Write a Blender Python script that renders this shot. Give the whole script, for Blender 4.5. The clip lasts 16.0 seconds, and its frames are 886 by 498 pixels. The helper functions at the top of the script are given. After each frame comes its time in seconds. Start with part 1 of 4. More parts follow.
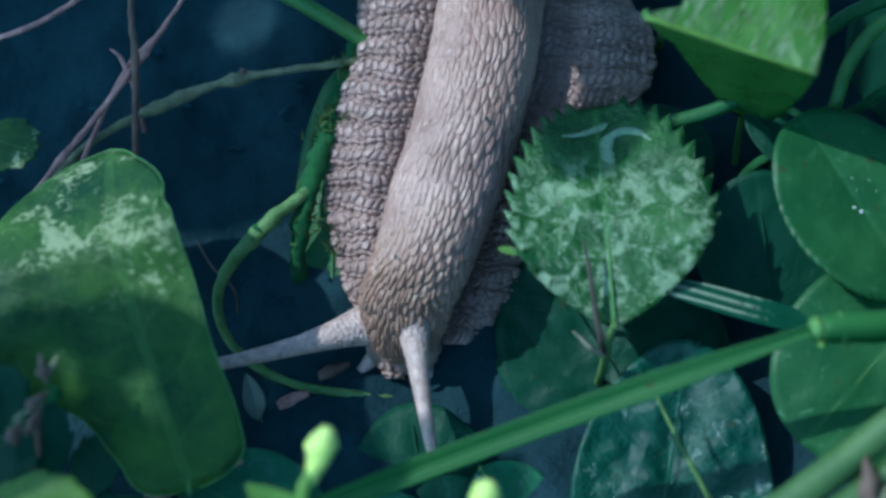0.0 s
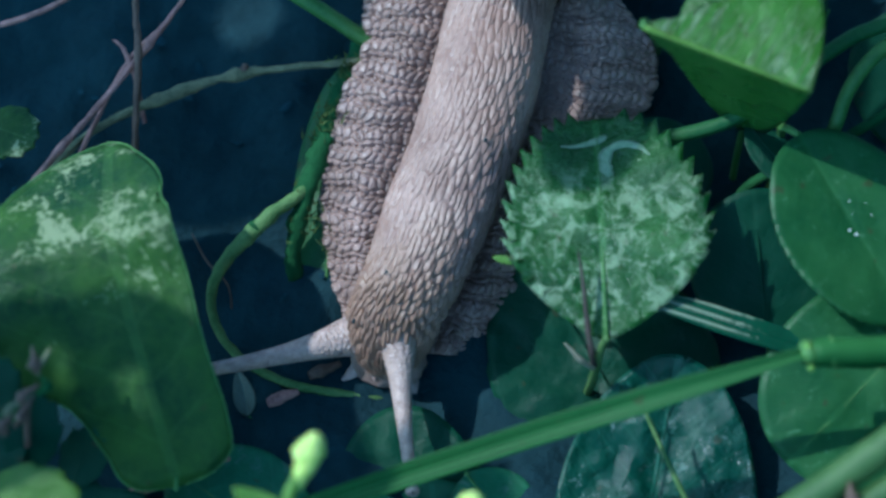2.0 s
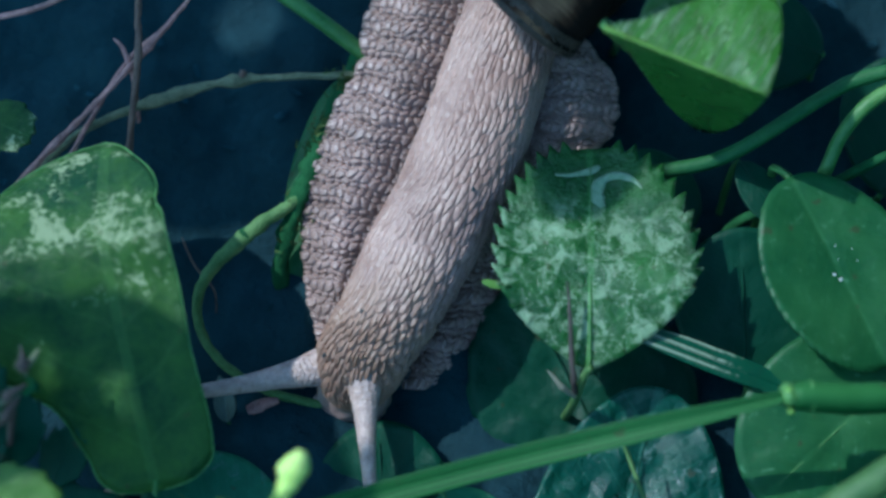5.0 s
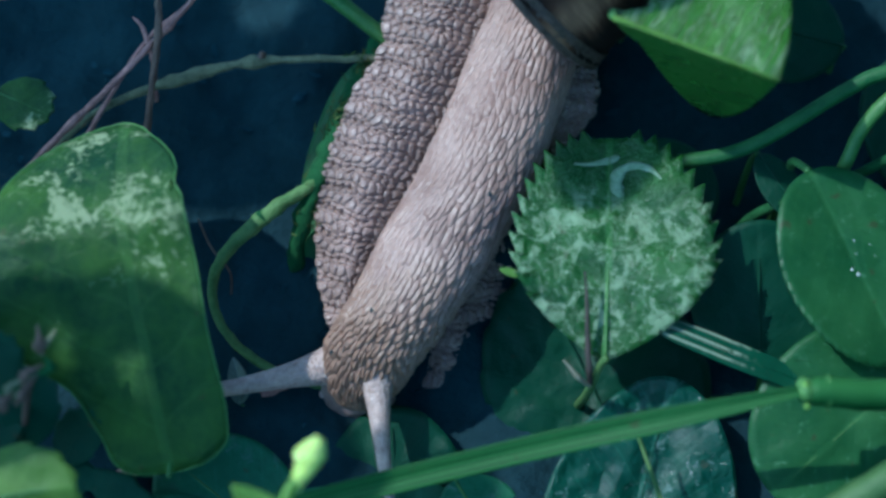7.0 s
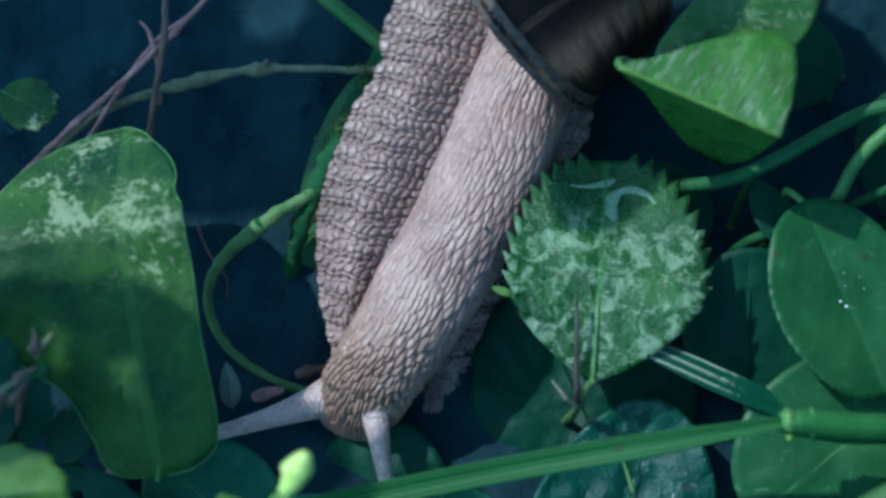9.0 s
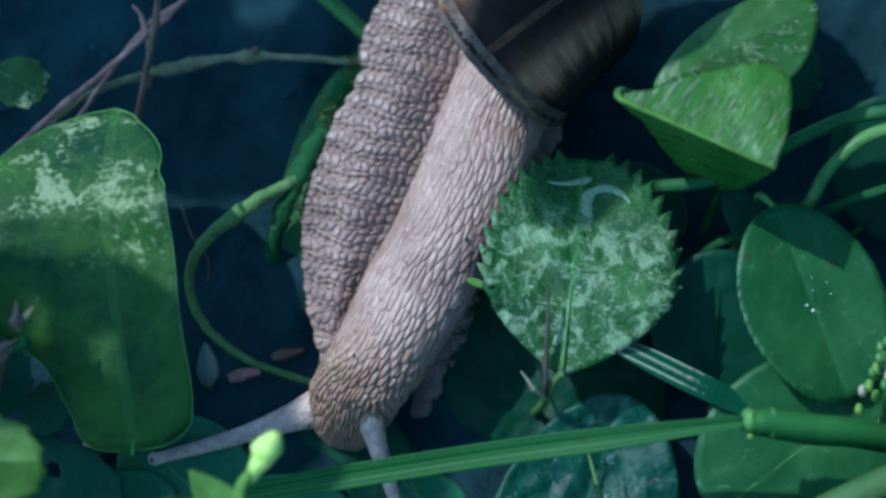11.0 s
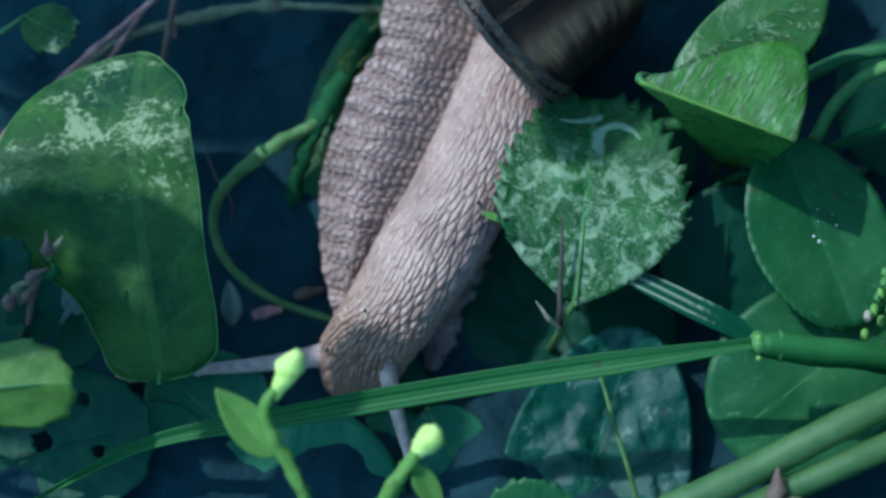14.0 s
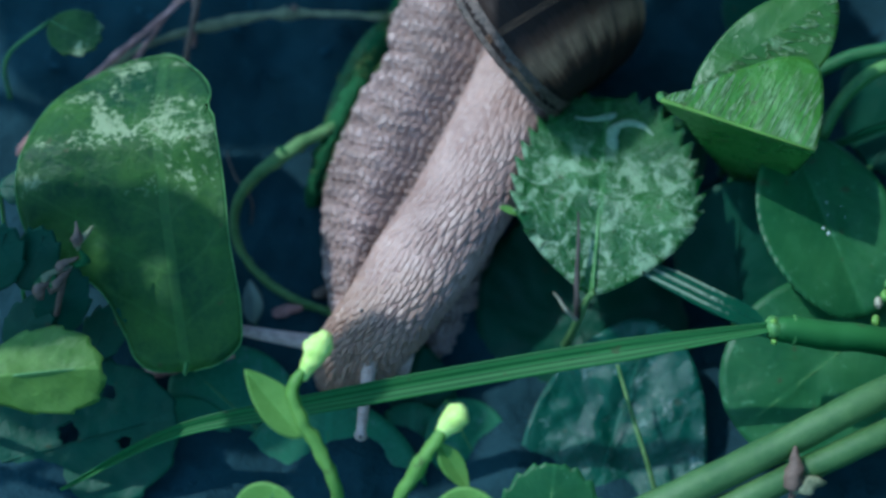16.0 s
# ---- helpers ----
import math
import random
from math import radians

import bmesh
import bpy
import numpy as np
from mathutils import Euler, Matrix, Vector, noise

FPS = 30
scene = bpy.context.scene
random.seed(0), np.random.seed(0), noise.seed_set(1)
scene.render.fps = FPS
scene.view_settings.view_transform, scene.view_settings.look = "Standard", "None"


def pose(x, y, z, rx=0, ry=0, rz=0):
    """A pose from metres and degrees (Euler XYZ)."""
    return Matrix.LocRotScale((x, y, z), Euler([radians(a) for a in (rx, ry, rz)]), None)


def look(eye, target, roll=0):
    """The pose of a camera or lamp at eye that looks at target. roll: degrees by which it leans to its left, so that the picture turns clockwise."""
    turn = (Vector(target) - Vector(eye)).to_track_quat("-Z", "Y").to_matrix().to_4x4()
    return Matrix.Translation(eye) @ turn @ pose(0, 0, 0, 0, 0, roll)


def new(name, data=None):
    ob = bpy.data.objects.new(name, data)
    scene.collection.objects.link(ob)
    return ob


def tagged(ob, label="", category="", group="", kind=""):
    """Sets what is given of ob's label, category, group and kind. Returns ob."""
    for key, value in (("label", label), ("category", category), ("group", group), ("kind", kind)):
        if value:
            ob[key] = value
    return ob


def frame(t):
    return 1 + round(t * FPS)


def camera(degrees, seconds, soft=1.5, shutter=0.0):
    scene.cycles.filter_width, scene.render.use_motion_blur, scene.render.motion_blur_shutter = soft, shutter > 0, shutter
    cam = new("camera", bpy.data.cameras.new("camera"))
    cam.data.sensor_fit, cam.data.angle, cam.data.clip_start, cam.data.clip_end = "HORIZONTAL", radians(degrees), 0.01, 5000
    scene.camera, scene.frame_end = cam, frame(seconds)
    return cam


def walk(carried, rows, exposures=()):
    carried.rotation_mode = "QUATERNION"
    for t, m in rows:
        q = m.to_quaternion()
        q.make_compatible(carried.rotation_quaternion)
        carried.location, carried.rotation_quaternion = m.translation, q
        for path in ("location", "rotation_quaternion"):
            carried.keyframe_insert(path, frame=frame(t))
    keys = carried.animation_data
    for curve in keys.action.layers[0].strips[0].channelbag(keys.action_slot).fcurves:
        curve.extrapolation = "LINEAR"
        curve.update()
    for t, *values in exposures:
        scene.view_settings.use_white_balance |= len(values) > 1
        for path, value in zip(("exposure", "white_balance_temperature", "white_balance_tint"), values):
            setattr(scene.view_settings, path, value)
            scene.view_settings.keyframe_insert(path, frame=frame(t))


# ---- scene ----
EXPOSURE, KELVIN, TINT, SUN, SKY = 0.42, 5250, -4, 3.05, 0.195

cam = camera(25, 16.0, soft=2.9)
cam.data.dof.use_dof = True
cam.data.dof.focus_distance = 0.226
cam.data.dof.aperture_fstop = 12.5

# The slanted measure of the bed, in millimetres: u across, v up along the view, w out of the bed.
BED = Matrix(((1, 0, 0, 0), (0, 0.81915, -0.57358, 0), (0, 0.57358, 0.81915, 0.022), (0, 0, 0, 1)))

PATH = [
    (0.0, pose(0.00499, -0.12536, 0.19577, 35.828, 1.240, 0.522)),
    (0.5, pose(0.00564, -0.12389, 0.19660, 35.406, 1.149, 1.049)),
    (1.0, pose(0.00610, -0.12294, 0.19762, 35.183, 0.862, 1.550)),
    (1.5, pose(0.00494, -0.12275, 0.19826, 35.035, 0.341, 1.820)),
    (2.0, pose(0.00505, -0.12209, 0.19866, 34.878, -0.161, 2.312)),
    (2.5, pose(0.00377, -0.12188, 0.19888, 35.062, -0.827, 2.770)),
    (3.0, pose(0.00364, -0.12140, 0.19953, 34.782, -1.459, 3.009)),
    (3.5, pose(0.00332, -0.12068, 0.19979, 34.443, -2.083, 3.163)),
    (4.0, pose(0.00158, -0.11989, 0.20104, 34.414, -2.846, 3.500)),
    (6.5, pose(-0.00189, -0.11786, 0.20337, 33.188, -3.807, 4.810)),
    (7.0, pose(-0.00309, -0.11745, 0.20340, 33.115, -4.167, 5.022)),
    (7.5, pose(-0.00303, -0.11722, 0.20439, 33.334, -4.330, 5.370)),
    (8.0, pose(-0.00352, -0.11628, 0.20606, 33.117, -4.679, 5.784)),
    (8.5, pose(-0.00313, -0.11512, 0.20735, 32.726, -4.974, 6.351)),
    (9.0, pose(-0.00289, -0.11395, 0.20854, 31.949, -5.292, 6.981)),
    (11.5, pose(0.00002, -0.11802, 0.21306, 31.513, -6.492, 8.937)),
    (12.0, pose(0.00052, -0.12046, 0.21301, 31.825, -6.260, 8.907)),
    (12.5, pose(0.00256, -0.12276, 0.21275, 32.042, -5.999, 8.895)),
    (13.0, pose(0.00365, -0.12464, 0.21307, 32.201, -5.901, 9.015)),
    (13.5, pose(0.00304, -0.12652, 0.21267, 32.359, -5.895, 9.060)),
    (14.0, pose(0.00226, -0.12986, 0.21226, 32.665, -5.708, 8.797)),
    (14.5, pose(0.00137, -0.13321, 0.21164, 33.318, -5.702, 8.711)),
    (15.0, pose(0.00107, -0.13734, 0.21081, 34.075, -5.860, 8.610)),
    (15.5, pose(0.00022, -0.14086, 0.20938, 34.921, -5.925, 8.406)),
    (16.0, pose(-0.00127, -0.14363, 0.20879, 35.622, -6.234, 7.992)),
]
SNAIL = [
    (0.0, 0.00, 0.00, 0.00, 0.00),
    (0.5, -0.07, -0.31, 0.08, -0.24),
    (1.0, -0.17, -0.67, 0.18, -0.43),
    (1.5, -0.29, -1.05, 0.29, -0.91),
    (2.0, -0.26, -1.40, 0.38, -1.34),
    (2.5, -0.31, -1.82, 0.50, -1.49),
    (3.0, -0.42, -2.25, 0.61, -1.59),
    (3.5, -0.63, -2.83, 0.77, -2.04),
    (4.0, -0.73, -3.28, 0.89, -2.57),
    (6.5, -1.59, -5.32, 1.45, -5.50),
    (7.0, -1.44, -5.81, 1.58, -5.74),
    (7.5, -1.33, -6.23, 1.69, -5.32),
    (8.0, -1.27, -6.74, 1.83, -4.99),
    (8.5, -1.10, -7.25, 1.97, -4.25),
    (9.0, -0.82, -7.72, 2.10, -3.39),
    (11.5, 0.47, -10.57, 2.88, 0.27),
    (12.0, 0.47, -11.06, 3.01, 0.12),
    (12.5, 0.53, -11.47, 3.12, 0.08),
    (13.0, 0.66, -11.96, 3.25, 0.01),
    (13.5, 0.52, -12.46, 3.39, -0.05),
    (14.0, 0.24, -13.00, 3.54, -2.65),
    (14.5, -0.42, -13.41, 3.65, -3.91),
    (15.0, -0.75, -13.68, 3.72, -4.63),
    (15.5, -1.24, -14.17, 3.85, -5.43),
    (16.0, -1.99, -14.71, 4.00, -5.84),
]


def bed(u, v, w):
    """A place in the world from the bed's measure."""
    return BED @ Vector((u * 0.001, v * 0.001, w * 0.001))


walk(cam, PATH, [(0.0, EXPOSURE + 0.04, KELVIN, TINT), (8.0, EXPOSURE, KELVIN, TINT), (13.0, EXPOSURE, KELVIN, TINT), (16.0, EXPOSURE + 0.08, KELVIN, TINT)])

# ---- light ----
world = bpy.data.worlds.new("world")
scene.world = world
world.use_nodes = True
wn = world.node_tree
sky = wn.nodes.new("ShaderNodeTexSky")
sky.sky_type = 'NISHITA'
sky.sun_disc = False
sky.sun_elevation, sky.sun_rotation = radians(53), radians(-90)
# added cyan tint on the sky light that cools the shaded colours
sky_tint = wn.nodes.new("ShaderNodeMix")
sky_tint.data_type, sky_tint.blend_type = 'RGBA', 'MULTIPLY'
sky_tint.inputs[0].default_value = 1.0
sky_tint.inputs[7].default_value = (0.78, 1.0, 1.04, 1)
wn.links.new(sky.outputs[0], sky_tint.inputs[6])
wn.links.new(sky_tint.outputs[2], wn.nodes["Background"].inputs[0])
wn.nodes["Background"].inputs[1].default_value = SKY
sun_data = bpy.data.lights.new("sun", 'SUN')
sun_data.energy, sun_data.angle, sun_data.color = SUN, radians(1.0), (0.96, 0.91, 0.88)
sun = new("sun", sun_data)
sun.matrix_world = look((-0.60, 0.0, 0.80), (0, 0, 0))

# ---- materials ----


def tree(name):
    m = bpy.data.materials.new(name)
    m.use_nodes = True
    nt = m.node_tree
    return m, nt, nt.nodes["Principled BSDF"]


def node(nt, kind, **values):
    n = nt.nodes.new(kind)
    for key, value in values.items():
        n.inputs[key].default_value = value
    return n


def ramp(nt, source, stops):
    r = nt.nodes.new("ShaderNodeValToRGB")
    e = r.color_ramp.elements
    while len(e) < len(stops):
        e.new(0.5)
    for i, (at, colour) in enumerate(stops):
        e[i].position = at
        e[i].color = (*colour, 1) if len(colour) == 3 else colour
    nt.links.new(source, r.inputs[0])
    return r


def noise_at(nt, scale, detail=4, rough=0.55, coords=None, distortion=0.0):
    n = node(nt, "ShaderNodeTexNoise", Scale=scale, Detail=detail, Roughness=rough, Distortion=distortion)
    if coords is None:
        coords = nt.nodes.new("ShaderNodeTexCoord").outputs["Object"]
    nt.links.new(coords, n.inputs["Vector"])
    return n.outputs["Fac"]


def mix(nt, fac, a, b, kind='MIX'):
    m = nt.nodes.new("ShaderNodeMix")
    m.data_type, m.blend_type = 'RGBA', kind
    for socket, value in ((m.inputs[0], fac), (m.inputs[6], a), (m.inputs[7], b)):
        if isinstance(value, (int, float)):
            socket.default_value = value
        elif isinstance(value, tuple):
            socket.default_value = (*value, 1)
        else:
            nt.links.new(value, socket)
    return m.outputs[2]


def calc(nt, op, a, b=0.0, clamp=False):
    m = nt.nodes.new("ShaderNodeMath")
    m.operation, m.use_clamp = op, clamp
    for socket, value in ((m.inputs[0], a), (m.inputs[1], b)):
        if isinstance(value, (int, float)):
            socket.default_value = value
        else:
            nt.links.new(value, socket)
    return m.outputs[0]


def bumped(nt, bsdf, height, distance, strength=1.0):
    b = node(nt, "ShaderNodeBump", Strength=strength, Distance=distance)
    nt.links.new(height, b.inputs["Height"])
    nt.links.new(b.outputs[0], bsdf.inputs["Normal"])


def leaf_material(name, dark, light, rough=0.4, film=0.0, film_scale=170, veins=9, vein_tone=0.35, through_light=0.25, relief=0.00012, shine=0.3, stripes=0.0, stripe_tone=None, film_from=0.0, film_tone=(0.42, 0.52, 0.44), skew=1.1, film_grain=0.14, film_strength=0.75, crease=0.0, crease_count=30.0, crease_side=-1.0, stripe_count=17.0, stripe_from=0.0, film_to=0.0, crease_to=0.36):
    """A leaf: veins run with its own measure (across, along); film paints whitish sheen and bloom in patches."""
    m, nt, p = tree(name)
    uv = nt.nodes.new("ShaderNodeUVMap").outputs[0]
    sep = nt.nodes.new("ShaderNodeSeparateXYZ")
    nt.links.new(uv, sep.inputs[0])
    across = calc(nt, 'ABSOLUTE', sep.outputs[0])
    wobble = noise_at(nt, 160, 3)
    slant = calc(nt, 'SUBTRACT', calc(nt, 'MULTIPLY', sep.outputs[1], float(veins)), calc(nt, 'MULTIPLY', across, skew * veins * 0.32))
    slant = calc(nt, 'ADD', slant, calc(nt, 'MULTIPLY', wobble, 0.5))
    cell = calc(nt, 'ABSOLUTE', calc(nt, 'SUBTRACT', calc(nt, 'FRACT', slant), 0.5))
    side_vein = calc(nt, 'MULTIPLY', calc(nt, 'GREATER_THAN', cell, 0.455), 0.5)
    mid = calc(nt, 'LESS_THAN', across, 0.035)
    vein = calc(nt, 'MAXIMUM', side_vein, mid)
    blotch = noise_at(nt, 130, 5, 0.6)
    fine = noise_at(nt, 1300, 4, 0.65)
    tone = ramp(nt, calc(nt, 'ADD', calc(nt, 'MULTIPLY', blotch, 0.75), calc(nt, 'MULTIPLY', fine, 0.25)), [(0.32, dark), (0.68, light)]).outputs[0]
    tone = mix(nt, calc(nt, 'MULTIPLY', vein, vein_tone), tone, tuple(min(1, 1.9 * c + 0.03) for c in light))
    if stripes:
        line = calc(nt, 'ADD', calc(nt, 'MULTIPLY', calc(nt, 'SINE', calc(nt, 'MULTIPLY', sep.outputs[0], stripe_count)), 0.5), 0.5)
        # past stripe_from the stripes become thin glints painted in the tone
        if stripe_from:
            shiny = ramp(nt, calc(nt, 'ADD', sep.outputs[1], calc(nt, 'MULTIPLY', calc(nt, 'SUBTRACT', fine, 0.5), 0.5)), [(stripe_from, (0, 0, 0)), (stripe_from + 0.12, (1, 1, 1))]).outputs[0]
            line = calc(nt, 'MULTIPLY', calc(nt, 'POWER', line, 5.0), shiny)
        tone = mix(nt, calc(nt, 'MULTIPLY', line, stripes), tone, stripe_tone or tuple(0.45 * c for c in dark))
    spot = ramp(nt, noise_at(nt, 520, 2, 0.5), [(0.70, (0, 0, 0)), (0.735, (1, 1, 1))]).outputs[0]
    tone = mix(nt, calc(nt, 'MULTIPLY', spot, 0.55), tone, (0.05, 0.045, 0.022))
    gloss = calc(nt, 'ADD', rough, calc(nt, 'MULTIPLY', calc(nt, 'SUBTRACT', blotch, 0.5), 0.35))
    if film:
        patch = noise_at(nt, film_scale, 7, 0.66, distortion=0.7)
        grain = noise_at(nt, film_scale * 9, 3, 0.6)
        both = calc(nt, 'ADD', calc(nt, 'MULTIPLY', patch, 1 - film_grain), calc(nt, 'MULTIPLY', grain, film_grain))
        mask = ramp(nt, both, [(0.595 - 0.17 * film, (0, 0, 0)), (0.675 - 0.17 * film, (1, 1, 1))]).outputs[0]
        # film only beyond film_from, which paints that end lighter as if lit
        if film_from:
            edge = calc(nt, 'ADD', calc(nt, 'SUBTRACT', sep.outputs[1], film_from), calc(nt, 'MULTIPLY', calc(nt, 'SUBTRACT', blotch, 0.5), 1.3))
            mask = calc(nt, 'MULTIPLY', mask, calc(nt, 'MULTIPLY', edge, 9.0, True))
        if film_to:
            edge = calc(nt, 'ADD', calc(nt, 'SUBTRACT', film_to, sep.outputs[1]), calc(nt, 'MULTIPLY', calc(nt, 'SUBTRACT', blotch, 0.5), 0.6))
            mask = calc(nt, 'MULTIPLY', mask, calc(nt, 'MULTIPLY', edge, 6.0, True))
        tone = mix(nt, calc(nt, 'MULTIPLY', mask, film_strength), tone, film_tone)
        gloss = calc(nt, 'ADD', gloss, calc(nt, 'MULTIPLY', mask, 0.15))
    p.inputs["Specular IOR Level"].default_value = shine
    nt.links.new(tone, p.inputs["Base Color"])
    nt.links.new(gloss, p.inputs["Roughness"])
    height = calc(nt, 'SUBTRACT', calc(nt, 'ADD', calc(nt, 'MULTIPLY', fine, 0.5), calc(nt, 'MULTIPLY', blotch, 1.2)), calc(nt, 'MULTIPLY', vein, 0.7))
    if crease:
        # fine wrinkles that run out from the midrib, their highlights painted as pale streaks
        lay = nt.nodes.new("ShaderNodeCombineXYZ")
        nt.links.new(calc(nt, 'MULTIPLY', across, 2.2), lay.inputs[0])
        nt.links.new(calc(nt, 'SUBTRACT', calc(nt, 'MULTIPLY', sep.outputs[1], crease_count), calc(nt, 'MULTIPLY', across, crease_count * 0.23)), lay.inputs[1])
        wrinkle = noise_at(nt, 1.0, 3, 0.5, lay.outputs[0], 0.2)
        ridge = ramp(nt, wrinkle, [(0.49, (0, 0, 0)), (0.535, (1, 1, 1)), (0.58, (0, 0, 0))]).outputs[0]
        # keeps the painted streaks near the midrib on one half
        worn = ramp(nt, calc(nt, 'ADD', across, calc(nt, 'MULTIPLY', calc(nt, 'SUBTRACT', blotch, 0.5), 0.9)), [(crease_to * 0.5, (1, 1, 1)), (crease_to, (0, 0, 0))]).outputs[0]
        worn = calc(nt, 'MULTIPLY', worn, calc(nt, 'GREATER_THAN', calc(nt, 'MULTIPLY', sep.outputs[0], crease_side), 0.0))
        tone = mix(nt, calc(nt, 'MULTIPLY', calc(nt, 'MULTIPLY', ridge, worn), crease), tone, (0.42, 0.55, 0.34))
        nt.links.new(tone, p.inputs["Base Color"])
        height = calc(nt, 'ADD', height, calc(nt, 'MULTIPLY', calc(nt, 'MULTIPLY', ridge, worn), 0.8))
    bumped(nt, p, height, relief)
    if through_light:
        tr = nt.nodes.new("ShaderNodeBsdfTranslucent")
        nt.links.new(mix(nt, 0.5, tone, (light[0] * 1.5, light[1] * 1.6, light[2] * 0.5)), tr.inputs[0])
        ms = nt.nodes.new("ShaderNodeMixShader")
        ms.inputs[0].default_value = through_light
        nt.links.new(p.outputs[0], ms.inputs[1])
        nt.links.new(tr.outputs[0], ms.inputs[2])
        nt.links.new(ms.outputs[0], nt.nodes["Material Output"].inputs[0])
    return m


def rough_material(name, dark, light, scale, rough=0.6, relief=0.0002, fine_scale=None, sub=0.0, shine=0.4):
    """Two-scale mottled stuff: stems, bark, soil, shell."""
    m, nt, p = tree(name)
    a = noise_at(nt, scale, 5, 0.6)
    b = noise_at(nt, fine_scale or scale * 7, 4, 0.65)
    both = calc(nt, 'ADD', calc(nt, 'MULTIPLY', a, 0.65), calc(nt, 'MULTIPLY', b, 0.35))
    nt.links.new(ramp(nt, both, [(0.33, dark), (0.66, light)]).outputs[0], p.inputs["Base Color"])
    nt.links.new(calc(nt, 'ADD', rough - 0.12, calc(nt, 'MULTIPLY', a, 0.25)), p.inputs["Roughness"])
    p.inputs["Specular IOR Level"].default_value = shine
    if sub:
        p.inputs["Subsurface Weight"].default_value = sub
        p.inputs["Subsurface Radius"].default_value = (0.001, 0.0007, 0.0005)
        p.inputs["Subsurface Scale"].default_value = 1.0
    bumped(nt, p, both, relief)
    return m


def skin_material(name, dark, light, warm):
    """Moist warty skin: grey cream with two scales of mottling, browner towards the head."""
    m, nt, p = tree(name)
    where = nt.nodes.new("ShaderNodeTexCoord").outputs["Object"]
    sep = nt.nodes.new("ShaderNodeSeparateXYZ")
    nt.links.new(where, sep.inputs[0])
    a, b = noise_at(nt, 170, 5, 0.6), noise_at(nt, 1500, 4, 0.65)
    both = calc(nt, 'ADD', calc(nt, 'MULTIPLY', a, 0.6), calc(nt, 'MULTIPLY', b, 0.4))
    tone = ramp(nt, both, [(0.36, dark), (0.62, light)]).outputs[0]
    front = calc(nt, 'ADD', calc(nt, 'MULTIPLY', sep.outputs[1], -110.0), calc(nt, 'MULTIPLY', calc(nt, 'SUBTRACT', a, 0.5), 2.2))
    brown = ramp(nt, front, [(0.2, (0, 0, 0)), (0.95, (1, 1, 1)), (1.0, (1, 1, 1))]).outputs[0]
    tone = mix(nt, calc(nt, 'MULTIPLY', brown, 0.66), tone, warm)
    nt.links.new(tone, p.inputs["Base Color"])
    nt.links.new(calc(nt, 'ADD', 0.26, calc(nt, 'MULTIPLY', b, 0.25)), p.inputs["Roughness"])
    p.inputs["Specular IOR Level"].default_value = 0.45
    p.inputs["Subsurface Weight"].default_value = 0.12
    p.inputs["Subsurface Radius"].default_value = (0.0006, 0.0004, 0.0003)
    p.inputs["Subsurface Scale"].default_value = 1.0
    bumped(nt, p, both, 0.00012)
    return m


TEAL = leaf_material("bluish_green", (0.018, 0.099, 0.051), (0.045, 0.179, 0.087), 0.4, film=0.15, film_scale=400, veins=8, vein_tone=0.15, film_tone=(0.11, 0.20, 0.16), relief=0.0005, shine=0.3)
# soil and litter carry the bluish haze and shade in their colour
SOIL = rough_material("haze_blue_soil", (0.008, 0.023, 0.031), (0.017, 0.044, 0.055), 110, 0.8, 0.0012, shine=0.08)
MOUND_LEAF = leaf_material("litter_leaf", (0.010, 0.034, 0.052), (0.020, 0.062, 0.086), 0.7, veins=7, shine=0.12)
# whitish bloom on the upper half also paints it brighter, as sunlit
LEFT_LEAF = leaf_material("bloom_lit_leaf", (0.004, 0.028, 0.012), (0.048, 0.112, 0.020), 0.5, film=0.54, film_scale=160, veins=6, film_tone=(0.28, 0.33, 0.19), vein_tone=0.14, film_from=0.58, through_light=0.04, shine=0.14, relief=0.00035, film_grain=0.34, film_strength=0.75)
# film here is the silvery sheen of reflected sky, painted whitish
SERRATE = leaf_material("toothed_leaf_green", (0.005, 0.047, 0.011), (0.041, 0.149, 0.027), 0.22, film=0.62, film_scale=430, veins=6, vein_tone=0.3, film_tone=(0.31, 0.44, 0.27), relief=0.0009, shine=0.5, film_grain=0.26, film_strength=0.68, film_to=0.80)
CLOVER = leaf_material("clover_green", (0.015, 0.077, 0.026), (0.039, 0.135, 0.042), 0.42, veins=14, vein_tone=0.12, relief=0.0002, film=0.05, film_scale=700, film_tone=(0.10, 0.24, 0.12))
FRESH = leaf_material("fresh_green", (0.041, 0.126, 0.018), (0.072, 0.189, 0.031), 0.28, veins=24, vein_tone=0.05, shine=0.5, relief=0.0004, through_light=0.02, crease=0.6)
FRESH_RIB = leaf_material("fresh_ribbed_green", (0.026, 0.083, 0.014), (0.047, 0.122, 0.023), 0.34, veins=10, vein_tone=0.05, shine=0.4, relief=0.0002, through_light=0.02, crease=0.3, crease_count=13.0, crease_side=1.0, crease_to=0.95)
PALE = leaf_material("pale_green", (0.099, 0.216, 0.036), (0.198, 0.360, 0.081), 0.5, veins=6, through_light=0.3, vein_tone=0.15)
# leaf green darkened so that the shade sits in the colour
SHADE_GREEN = leaf_material("shade_green", (0.007, 0.045, 0.026), (0.014, 0.072, 0.038), 0.45, veins=8, vein_tone=0.12, shine=0.2, relief=0.0003)
# pale film patches stand for wet shine, put into the colour
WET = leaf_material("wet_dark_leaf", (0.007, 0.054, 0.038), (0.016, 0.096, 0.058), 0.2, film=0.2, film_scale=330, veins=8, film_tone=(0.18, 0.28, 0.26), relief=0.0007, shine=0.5)
